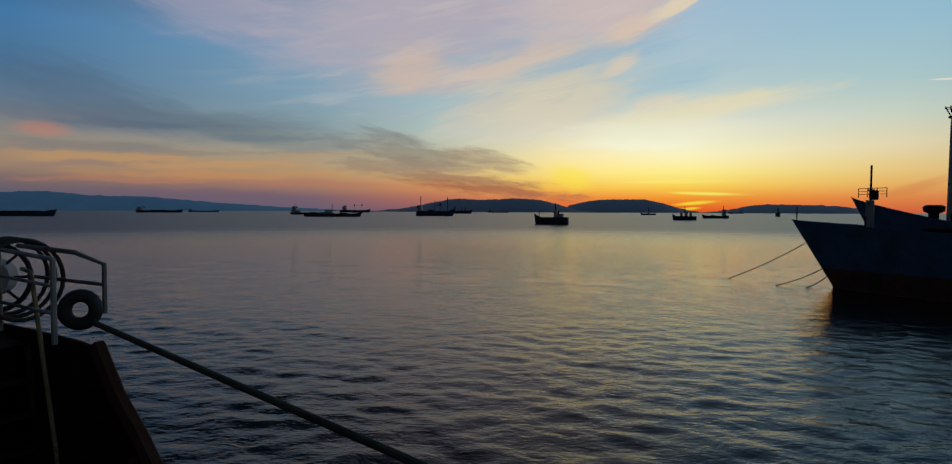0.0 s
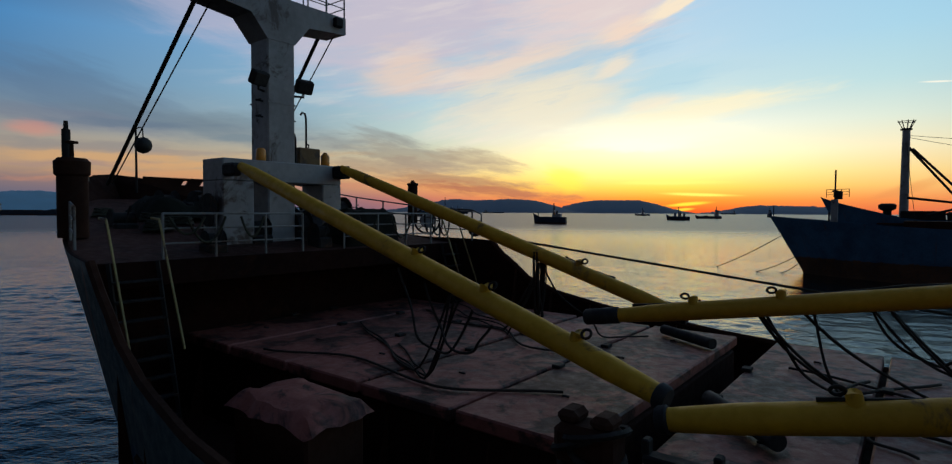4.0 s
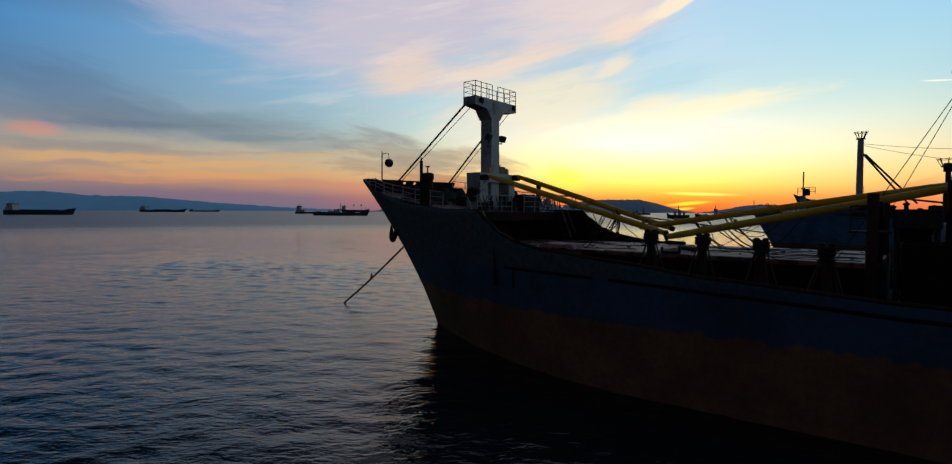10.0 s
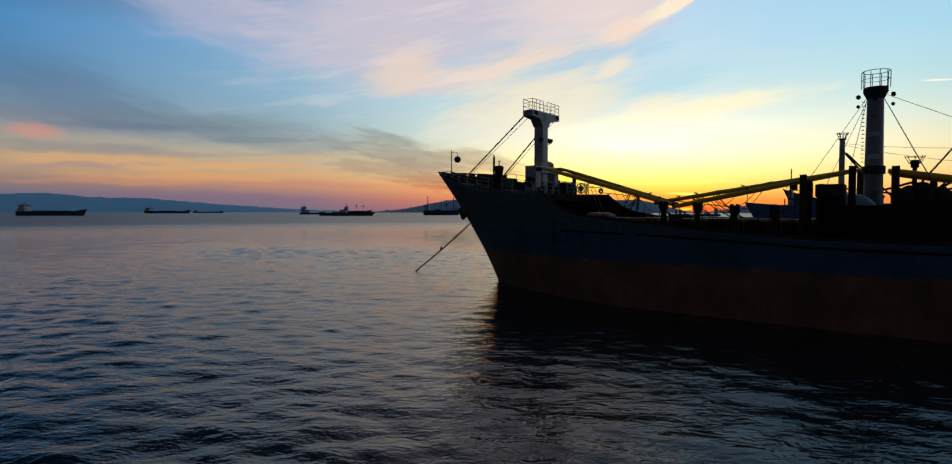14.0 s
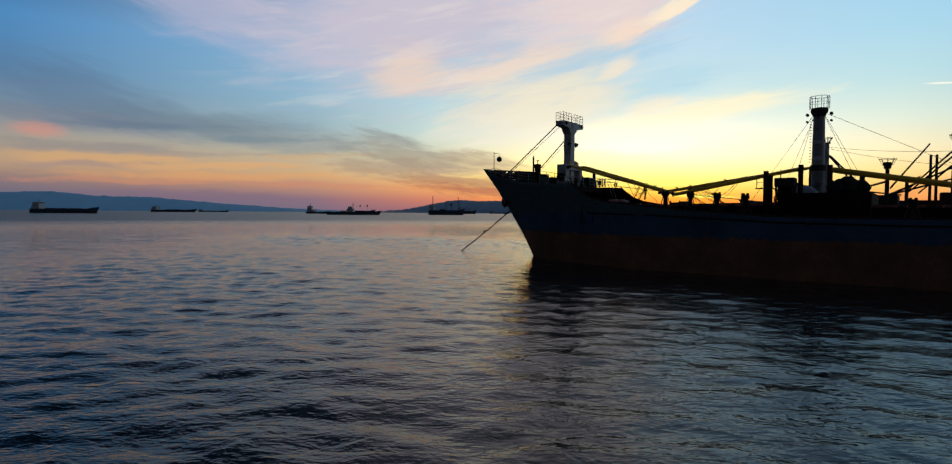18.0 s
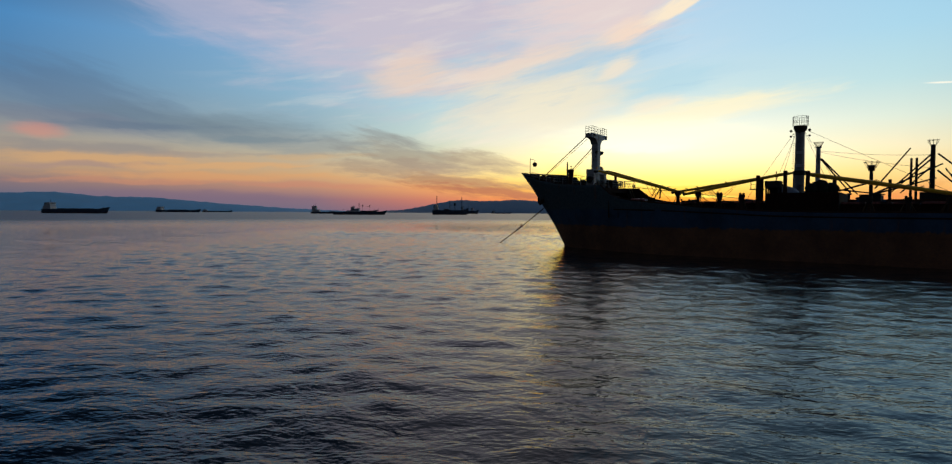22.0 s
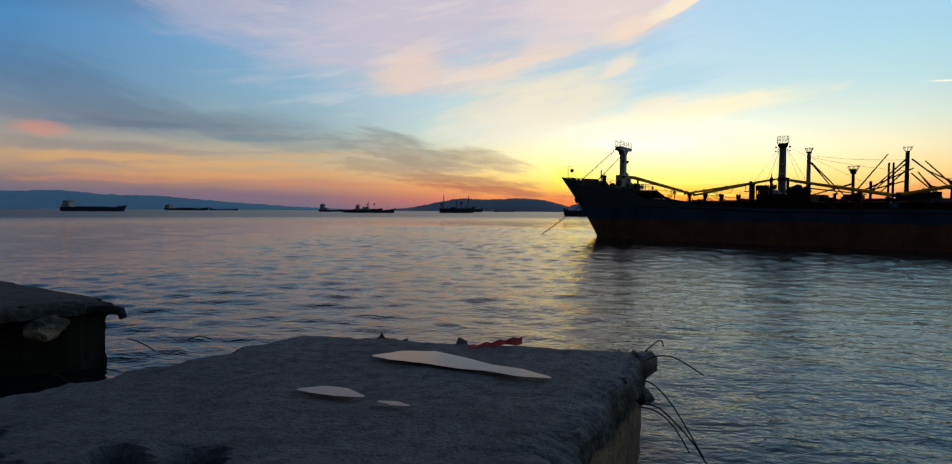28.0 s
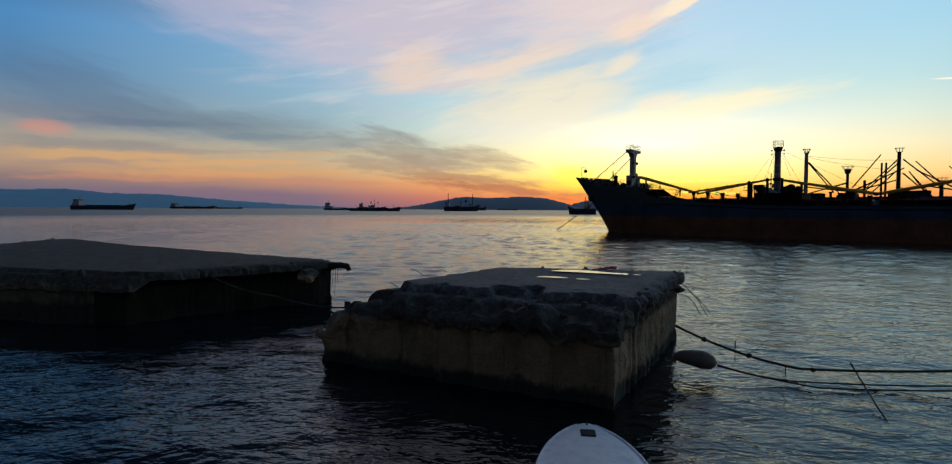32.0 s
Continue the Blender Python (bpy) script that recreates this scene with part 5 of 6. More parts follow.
# dark gear and lashings crowded on the forecastle and in the portal
rg = random.Random(21)
for s, y, z, a, h in ((5.2, -1.1, FORE, 0.4, 0.9), (5.1, 0.35, FORE, 0.35, 1.1), (3.4, -1.2, FORE + 0.2, 0.45, 1.0), (3.0, 1.3, FORE + 0.2, 0.5, 0.9), (2.0, -3.4, FORE + 0.4, 0.4, 0.7), (6.3, -2.9, FORE, 0.3, 0.6),
                      (6.4, 0.2, FORE, 0.3, 0.75), (1.8, 2.9, FORE + 0.4, 0.5, 0.8), (-1.6, 0.6, FORE + 0.8, 0.4, 0.7), (4.0, 4.6, FORE + 0.15, 0.3, 0.5)):
    gear = part("deck_gear", Mesh().box((s - a, y - a * 0.8, z), (s + a, y + a * 0.8, z + h * 0.45), 0.05), DARK, ship, "dark greasy winch gear on the forecastle")
    part("drum", Mesh().tube([(s, y - a * 0.75, z + h * 0.6), (s, y - a * 0.7, z + h * 0.6), (s, y + a * 0.7, z + h * 0.6), (s, y + a * 0.75, z + h * 0.6)], [h * 0.4, h * 0.28, h * 0.28, h * 0.4], 12), DARK, gear, smooth=True)
    part("lever", Mesh().rod((s + a * 0.6, y, z + h * 0.4), (s + a * 0.9, y + 0.1, z + h * 1.15), 0.025, sides=5), DARK, gear)
for k in range(12):
    s, y = rg.uniform(-2.0, 6.4), rg.uniform(-3.2, 3.4)
    z = FORE + 0.12 * max(0.0, 7.0 - s) + 0.06
    coil = Mesh()
    r0 = rg.uniform(0.25, 0.42)
    pts = [(s + (r0 - 0.02 * (q / 16)) * math.cos(q * 0.39), y + (r0 - 0.02 * (q / 16)) * math.sin(q * 0.39), z + 0.05 * (q // 16) + 0.02 * math.sin(q)) for q in range(80)]
    thing("rope_coil", coil.tube(pts, 0.035, 5), ROPE, "old rope coiled down on the forecastle deck", "rope", group="rope coils", smooth=True, m=SHIP.copy())
for y0, y1, d in ((-3.9, -3.0, 0.6), (-2.6, -2.0, 0.5), (1.1, 1.8, 0.55), (2.4, 3.3, 0.7), (-4.3, -3.5, 0.4)):
    thing("hanging_line", Mesh().tube(sag((7.06, y0, FORE + 0.95), (7.08, y1, FORE + 0.95), d, 12), 0.03, 5), ROPE, "slack line hung over the break railing", "rope", group="hanging lines", smooth=True, m=SHIP.copy())
for k, y in enumerate((-2.2, -1.2)):
    part("mark", Mesh().box((41.0 + 0.0, -6.52, 4.35), (41.6, -6.38, 5.0)) if k == 0 else Mesh().box((41.05, -6.52, 3.75), (41.5, -6.38, 4.25)), SHIPWHITE, ship, "pale painted patch on the side")
mast3 = part("mast", Mesh().tube([(56.5, -0.3, MAIN), (56.5, -0.3, 14.0)], [0.52, 0.44], 18), WHITE, ship, smooth=True)
part("house", Mesh().box((54.0, -4.2, MAIN), (59.0, 4.2, 7.0), 0.05), RUST, ship)
# fittings along the sheer between the masts
for s, h in ((21.0, 0.75), (24.3, 0.9), (34.5, 0.9), (37.0, 1.2), (39.8, 0.8)):
    part("goose_vent", Mesh().lathe([(0.16, 0), (0.16, h), (0.32, h + 0.05), (0.3, h + 0.22), (0.08, h + 0.3)], (s, 5.6, MAIN + 0.4), 12), DARK, ship, "dark mushroom vent", smooth=True)

# ---- anchor, hawse and chain
hz = part("hawse_pipe", Mesh().ring((-3.1, -0.95, 7.1), (-0.35, -0.8, -0.5), 0.36, 0.14, 18, 8), RUST, ship, smooth=True)
an = part("anchor", Mesh().tube([(-3.0, -1.0, 7.2), (-3.3, -1.15, 6.3)], 0.13, 8), RUST, ship, "rusty stockless anchor stowed at the bow", smooth=True)
part("fluke", Mesh().tube([(-4.05, -0.75, 7.0), (-3.75, -1.0, 6.35), (-3.3, -1.3, 6.05), (-2.85, -1.55, 6.25), (-2.5, -1.6, 6.8)], [0.06, 0.2, 0.26, 0.2, 0.06], 8), RUST, an, smooth=True)
ch = empty("anchor_chain", SHIP, "heavy anchor chain running down from the bow into the sea", "chain")
c0, c1 = Vector((-3.5, 0.0, 5.4)), Vector((-12.5, 1.42, -0.1))
link_a = Mesh().tube([(math.cos(t) * 0.13, 0, math.sin(t) * 0.075) for t in [i * math.pi / 5 for i in range(11)]], 0.035, 5, False).data("link", RUST, True)
way = (c1 - c0).normalized()
turn = way.to_track_quat("X", "Z").to_matrix().to_4x4()
count = int((c1 - c0).length / 0.2)
for i in range(count):
    p = c0.lerp(c1, (i + 0.5) / count) - Vector((0, 0, 0.12 * math.sin(math.pi * i / count)))
    ob = part("link", link_a, RUST, ch)
    ob.matrix_basis = Matrix.Translation(p) @ turn @ Matrix.Rotation(radians(90 * (i % 2)), 4, "X")
p = c0.lerp(c1, 0.5) - Vector((0, 0, 0.12))
thing("rag", Mesh().tube([p, p + Vector((0.05, 0, 0.25)), p + Vector((0.0, 0.05, 0.5))], [0.07, 0.1, 0.03], 6), DARK, "dark weed rag caught on the anchor chain", "debris", m=SHIP.copy())
# mooring line from the starboard fairlead, led aft outside the hull
a = Vector((7.8, 5.8, 8.42))
b = Vector((80.6, 16.1, -0.1))
thing("mooring_rope", Mesh().tube(sag(a, b, 0.15, 30), 0.036, 8), ROPE, "long thick mooring rope led from the fairlead to the water", "rope", smooth=True, m=SHIP.copy())

# ---------------------------------------------------------------- the ships rafted beyond


def simple_hull(length, beam, bow, mid, rake=4.5, levels=12, fore=14.0):
    """A plain ship's hull from x = 0 at the stem's foot; bow and mid are the heights of its side."""
    def st(z):
        return -rake * max(z, 0.0) / bow

    def hf(s, z):
        u = min(max((s - st(z)) / (length * 0.24), 0.0), 1.0)
        t = min(1.0, max(0.0, (length - s) / (length * 0.12)))
        return beam / 2 * (1 - (1 - u) ** 2) * (0.55 + 0.45 * t)

    def ed(s):
        return bow + (mid - bow) * min(max((s + rake) / fore, 0.0), 1.0) ** 0.8

    n = 26
    sts = [-rake + (length + rake) * (i / n) ** 1.7 for i in range(n + 1)]
    return shell(sts, levels, ed, hf, st), hf, ed


def lattice_mast(parent, s, y, z0, z1, r=0.3, cross=None, crown=True):
    m = part("mast", Mesh().tube([(s, y, z0), (s, y, z1)], [r, r * 0.8], 12), DARK, parent, smooth=True)
    if cross:
        part("crosstree", Mesh().prism([(y - cross, z1 - 0.1), (y - cross, z1 + 0.35), (y + cross, z1 + 0.35), (y + cross, z1 - 0.1), (y + r, z1 - 0.9), (y - r, z1 - 0.9)], "x", s - 0.6, s + 0.6), DARK, m)
    if crown:
        for i in range(8):
            a = i * math.pi / 4
            R = cross or r * 2.0
            part("stanchion", Mesh().rod((s + 0.6 * R * math.cos(a), y + 0.6 * R * math.sin(a), z1), (s + R * math.cos(a), y + R * math.sin(a), z1 + 1.2), 0.05, sides=5), DARK, m)
        part("crown_rail", Mesh().ring((s, y, z1 + 1.0), (0, 0, 1), (cross or r * 2.0) * 0.93, 0.04, 16, 5), DARK, m)
        part("cap", Mesh().tube([(s, y, z1 - 0.2), (s, y, z1)], (cross or r * 1.6) * 0.62, 12), DARK, m)
    return m


B = SHIP @ Matrix.Translation((6.4, 89.0, 0))
neighbour = empty("blue_cargo_ship", B, "blue laid-up cargo ship with a rusty lower hull moored beyond", "ship")
mesh, hf2, ed2 = simple_hull(82, 14.0, 8.75, 7.2, 5.0, fore=22)
part("hull", mesh, HULL_BLUE, neighbour, "faded blue hull over rust-brown boot-topping", smooth=True)
dk = Mesh()
for i in range(25):
    s = -4.4 + 3.4 * i
    b = max(0.05, hf2(s, 6.6) - 0.1)
    dk.v += [(s, -b, 7.0 - min(0.8, i * 0.1)), (s, b, 7.0 - min(0.8, i * 0.1))]
dk.f = [(2 * i, 2 * i + 2, 2 * i + 3, 2 * i + 1) for i in range(24)]
part("deck", dk, DECK, neighbour)
part("white_post", Mesh().box((2.9, 2.9, 6.2), (3.8, 3.8, 11.3), 0.05), WHITE, neighbour, "white steel post at the forecastle")
part("bow_pole", Mesh().tube([(-4.4, 0, 8.2), (-4.4, 0, 10.4)], 0.07, 6), DARK, neighbour)
part("bollard", Mesh().tube([(3.4, -3.4, 8), (3.4, -3.4, 9.3)], 0.12, 6), DARK, neighbour)
lattice_mast(neighbour, 24.2, -6.0 + 0.0, 5.0, 15.4, 0.42, 1.5)
part("hatch", Mesh().box((12, -5, 6), (21, 5, 8.2), 0.05), RUST, neighbour)
part("hatch", Mesh().box((27, -5, 6), (40, 5, 8.2), 0.05), RUST, neighbour)
part("mast_house", Mesh().box((22, -5.5, 6), (26, 5.5, 9.3), 0.05), DARK, neighbour)
for p, q in (((24.4, -5.6, 9.2), (36.5, -5.2, 15.6)), ((24.4, -6.4, 9.2), (35.5, -6.0, 12.6)), ((48.0, -5.5, 9.5), (39, -4.5, 15.0)), ((48.0, -5.5, 9.5), (40, -6.5, 11.0)),
             ((24.2, -6.0, 12.0), (14.5, -6.5, 9.0))):
    part("boom", Mesh().rod(p, q, 0.22, 0.14, 8), DARK, neighbour, smooth=True)
for a in (((-3.4, 0.5, 5.6), (-13.5, 2.0, -0.1)), ((-1.0, -1.5, 2.6), (-6.6, -2.2, -0.1)), ((-0.6, -1.6, 1.6), (-3.2, -2.0, -0.1))):
    part("mooring_chain", Mesh().tube(sag(*a, 0.3, 8), 0.06, 5), WIRE, neighbour)

C = SHIP @ Matrix.Translation((12.6, 98.6, 0))
third = empty("tall_cargo_ship", C, "tall dark cargo ship with high bow and derrick mast rafted alongside", "ship")
mesh, hf3, ed3 = simple_hull(95, 16.0, 11.9, 8.3, 5.5, fore=12)
part("hull", mesh, HULL_BLUE, third, "dark blue high-sided hull", smooth=True)
part("deck", Mesh().box((2.5, -6.5, 7.6), (80, 6.5, 7.8)), DECK, third)
fm = part("foremast", Mesh().tube([(-2.8, -6.3, 11.2), (-2.8, -6.3, 15.8)], 0.12, 8), DARK, third, "thin signal mast on the bow")
part("yard", Mesh().rod((-2.8, -7.0, 14.6), (-2.8, -5.6, 14.6), 0.06, sides=6), DARK, fm)
part("light_ring", Mesh().tube([(-2.8, -6.3, 12.5), (-2.8, -6.3, 12.7)], 0.4, 10), DARK, fm)
railing("bow_railing", [(-4.6 + 1.1 * i, -0.4 - 0.75 * i, 11.8) for i in range(4)], 1.2, third, DARK, r=0.05)
part("winch", Mesh().box((-3.2, -3.2, 11.4), (-2.2, -2.0, 12.7), 0.1), DARK, third)
part("mast", Mesh().tube([(5.5, 1.1, 7.7), (5.5, 1.1, 22.2)], [0.62, 0.5], 16), WHITE, third, "tall grey round mast", smooth=True)
for i in range(9):
    a = i * 2 * math.pi / 9
    part("crown_stanchion", Mesh().rod((5.5 + 0.5 * math.cos(a), 1.1 + 0.5 * math.sin(a), 22.2), (5.5 + 1.15 * math.cos(a), 1.1 + 1.15 * math.sin(a), 23.5), 0.06, sides=5), DARK, third)
part("crown_rail", Mesh().ring((5.5, 1.1, 23.3), (0, 0, 1), 1.1, 0.05, 18, 5), DARK, third)
part("crown_floor", Mesh().tube([(5.5, 1.1, 22.0), (5.5, 1.1, 22.25)], 0.75, 12), DARK, third)
for p, q in (((5.6, 1.1, 19.7), (13.0, 1.1, 9.8)), ((6.3, 0.5, 19.1), (14.3, 0.4, 9.8)), ((5.9, -1.0, 11.6), (20.0, -2.0, 9.6))):
    part("boom", Mesh().rod(p, q, 0.2, 0.16, 10), DARK, third, "dark derrick boom", smooth=True)
for p, q in (((5.7, 1.1, 21.2), (29.0, 0.0, 18.8)), ((5.7, 1.1, 20.9), (28.0, 2.0, 16.0)), ((5.5, 1.1, 21.0), (7.0, -6.0, 8.2))):
    part("stay", Mesh().tube(sag(p, q, 0.5, 8), 0.035, 4), WIRE, third)
part("ventilator", Mesh().lathe([(0.55, 0), (0.55, 1.2), (1.1, 1.5), (1.15, 2.1), (0.8, 2.3)], (3.6, -3.4, 8.4), 14), DARK, third, "dark mushroom ventilator", smooth=True)
part("winch_house", Mesh().box((5.2, -4.5, 7.7), (10.4, 4.5, 9.6), 0.05), DARK, third)
for i in range(6):
    x = 9.0 + 1.9 * i
    part("deck_gear", Mesh().lathe([(0.35, 0), (0.35, 0.6 + 0.5 * ((i * 7) % 3)), (0.6, 0.9 + 0.5 * ((i * 7) % 3)), (0.2, 1.2 + 0.5 * ((i * 7) % 3))], (x, -4.0, 7.8), 10), DARK, third)
lattice_mast(third, 28.7, -2.5, 7.7, 20.9, 0.55, None)
for p, q in (((28.4, -2.8, 18.7), (20.6, -2.8, 10.2)), ((28.4, -2.3, 17.6), (21.0, -2.3, 10.0)), ((28.2, -2.5, 15.6), (22.9, -2.5, 9.9)), ((18.0, -3.4, 11.0), (24.6, -3.4, 20.3)), ((29.6, -2.5, 18.8), (38.5, -2.5, 10.2)), ((29.6, -2.9, 15.0), (34.6, -2.9, 9.8))):
    part("boom", Mesh().rod(p, q, 0.19, 0.14, 8), DARK, third, smooth=True)
part("boom_post", Mesh().tube([(20.9, -2.5, 7.7), (20.9, -2.5, 13.2)], 0.35, 10), DARK, third)
for x in (24.8, 25.8):
    part("boom_post", Mesh().tube([(x, -2.5, 7.7), (x, -2.5, 18.0)], [0.3, 0.24], 10), DARK, third)
lattice_mast(third, 38.1, -2.5, 7.7, 12.3, 0.5, 1.3)
for p, q in (((38.5, -3.2, 11.2), (32.4, -3.2, 18.1)), ((36.5, -2.2, 8.0), (31.2, -2.2, 15.0)), ((35.6, -2.4, 8.2), (31.0, -2.4, 15.4)), ((46.0, -2.5, 10.0), (39.5, -2.5, 16.5))):
    part("boom", Mesh().rod(p, q, 0.19, 0.14, 8), DARK, third, smooth=True)
part("winch_house", Mesh().box((26.5, -4.5, 7.7), (36, 4.5, 10.0), 0.05), DARK, third)

# ---------------------------------------------------------------- ships at anchor in the roads


def far_ship(name, x, y, turn, length, height, layout, label, mat=None):
    """A ship at anchor far off. layout: (kind, place along the ship 0-1 from the bow, height) items on deck."""
    m = Matrix.Translation((x, y, 0)) @ Matrix.Rotation(radians(turn), 4, "Z") @ Matrix.Translation((-length / 2, 0, 0))
    sh = empty(name, m, label, "ship", group="ships at anchor")
    beam = max(length * 0.15, 5.0)
    mesh, hf, ed = simple_hull(length, beam, height * 1.55, height, length * 0.05, 6, length * 0.18)
    part("hull", mesh, mat or HULL_FAR, sh, smooth=True)
    part("deck", Mesh().box((length * 0.03, -beam * 0.36, height - 0.5), (length * 0.97, beam * 0.36, height - 0.25)), DECK, sh)
    for kind, k, h in layout:
        s = k * length
        if kind == "bridge":
            w = length * 0.06
            br = part("deckhouse", Mesh().box((s - w, -beam * 0.42, height - 0.4), (s + w, beam * 0.42, height + h * 0.42), 0.1), SHIPWHITE, sh, "pale deckhouse")
            part("upper_deck", Mesh().box((s - w * 0.85, -beam * 0.38, height + h * 0.42), (s + w * 0.7, beam * 0.38, height + h * 0.72), 0.1), SHIPWHITE, br)
            part("wheelhouse", Mesh().box((s - w * 0.85, -beam * 0.46, height + h * 0.72), (s + w * 0.15, beam * 0.46, height + h), 0.1), SHIPWHITE, br)
            part("window_band", Mesh().box((s - w * 0.87, -beam * 0.42, height + h * 0.8), (s - w * 0.83, beam * 0.42, height + h * 0.92)), BLACK, br)
            part("funnel", Mesh().tube([(s + w * 0.9, 0, height), (s + w * 1.0, 0, height + h * 0.95)], [beam * 0.12, beam * 0.1], 10), DARK, sh)
            part("signal_mast", Mesh().tube([(s - w * 0.3, 0, height + h), (s - w * 0.3, 0, height + h * 1.4)], 0.015 * h + 0.1, 6), DARK, sh)
            part("lifeboat", Mesh().tube([(s - w * 0.2, -beam * 0.44, height + h * 0.5), (s + w * 0.1, -beam * 0.46, height + h * 0.48), (s + w * 0.6, -beam * 0.46, height + h * 0.48), (s + w * 0.8, -beam * 0.44, height + h * 0.5)], [0.2, 0.8, 0.8, 0.2], 8), ORANGE, sh)
        elif kind == "mast":
            mm = part("mast", Mesh().tube([(s, 0, height - 0.4), (s, 0, height + h)], 0.018 * h + 0.16, 6), DARK, sh)
            part("yard", Mesh().rod((s, -beam * 0.2, height + h * 0.75), (s, beam * 0.2, height + h * 0.75), 0.12, sides=5), DARK, mm)
        elif kind == "crane":
            cr = part("crane", Mesh().tube([(s, 0, height - 0.4), (s, 0, height + h)], 0.35, 8), DARK, sh)
            part("cab", Mesh().box((s - 1.6, -1.4, height + h * 0.85), (s + 1.6, 1.4, height + h * 1.3), 0.1), DARK, cr)
            part("jib", Mesh().rod((s, 0, height + h), (s + length * 0.13, 0, height + h * 0.9), 0.3, 0.2, 6), DARK, cr)
        elif kind == "hatch":
            part("hatch", Mesh().box((s - length * 0.07, -beam * 0.3, height - 0.3), (s + length * 0.07, beam * 0.3, height + h), 0.05), RUST, sh)
        elif kind == "box":
            part("deck_cargo", Mesh().box((s - length * 0.05, -beam * 0.33, height - 0.3), (s + length * 0.05, beam * 0.33, height + h), 0.1), SHIPWHITE, sh)
    return sh


# turn 0: bow towards the left; 180: bow towards the right
far_ship("coaster", -655, 710, 182, 94, 6.2, (("bridge", 0.9, 9.5), ("hatch", 0.3, 0.8), ("hatch", 0.5, 0.8), ("hatch", 0.68, 0.8), ("mast", 0.98, 9), ("mast", 0.06, 3)),
         "dark long coaster at anchor with its bridge aft")
far_ship("tanker", -1046, 1608, 180, 136, 6.5, (("bridge", 0.92, 10), ("mast", 0.82, 10), ("hatch", 0.4, 1.2), ("hatch", 0.6, 1.2), ("mast", 0.05, 5)), "dark low tanker far off at anchor")
far_ship("tanker", -1134, 2003, 181, 110, 4.5, (("bridge", 0.92, 5), ("mast", 0.1, 6)), "small low tanker far off behind another")
far_ship("coaster", -432, 1170, 178, 82, 4.0, (("bridge", 0.9, 13), ("mast", 0.93, 15), ("box", 0.8, 5), ("mast", 0.1, 6), ("hatch", 0.4, 1)), "dark coaster at anchor with its bridge aft")
far_ship("tug", -262, 796, 181, 80, 4.6, (("bridge", 0.55, 5), ("mast", 0.5, 14), ("mast", 0.12, 5), ("box", 0.68, 2), ("hatch", 0.3, 1)), "low dark supply ship at anchor")
far_ship("crane_ship", -627, 2193, 180, 116, 9, (("bridge", 0.85, 17), ("crane", 0.25, 18), ("crane", 0.5, 18), ("mast", 0.1, 12)), "far cargo ship with two deck cranes")
far_ship("cargo_vessel", -140, 975, 178, 64, 8.5, (("bridge", 0.9, 10), ("mast", 0.88, 26), ("mast", 0.5, 18), ("crane", 0.35, 10), ("hatch", 0.6, 2), ("mast", 0.15, 24)), "worn grey cargo ship with masts at anchor")
far_ship("cargo_vessel", -161, 1703, 180, 60, 9, (("box", 0.3, 10), ("bridge", 0.8, 12), ("mast", 0.5, 16)), "far cargo ship with a lit bridge")
far_ship("barge", -74, 2503, 180, 90, 4, (("bridge", 0.85, 9), ("mast", 0.3, 10)), "low barge under the far island")
far_ship("trawler", 23, 408, -28, 25, 5.2, (("bridge", 0.66, 5.0), ("mast", 0.62, 10), ("mast", 0.12, 3.5), ("box", 0.8, 2.5)), "stubby dark trawler with a high bow at anchor")
far_ship("work_boat", 319, 1393, -10, 34, 4, (("bridge", 0.5, 10), ("mast", 0.5, 16)), "small work boat with a deck light at anchor")
far_ship("ferry", 183, 638, -12, 24, 4.4, (("bridge", 0.55, 5), ("box", 0.35, 4), ("box", 0.75, 3.5), ("mast", 0.5, 11)), "small squat ferry at anchor")
far_ship("coaster", 279, 820, 4, 36, 3.6, (("bridge", 0.82, 9), ("mast", 0.8, 14), ("hatch", 0.4, 1)), "small dark coaster at anchor")
far_ship("barge", 1020, 2703, 0, 66, 5, (("bridge", 0.85, 10),), "far low barge on the horizon")
far_ship("work_boat", 504, 1133, 80, 20, 7, (("bridge", 0.5, 8), ("mast", 0.5, 13)), "small boat seen end-on at anchor")

# ---------------------------------------------------------------- broken concrete blocks by the shore


def chunky(p, k, seed):
    """Broken-stone relief: uneven facets with dark crevices between them, about -0.5 to 0.5."""
    d, pts = noise.voronoi(Vector((p[0] * k + seed * 7.1, p[1] * k, p[2] * k)))
    return noise.cell(pts[0] * 3.1) * 0.6 * min(1.0, (d[1] - d[0]) / 0.3) - 0.2 * max(0.0, 1 - (d[1] - d[0]) / 0.14)


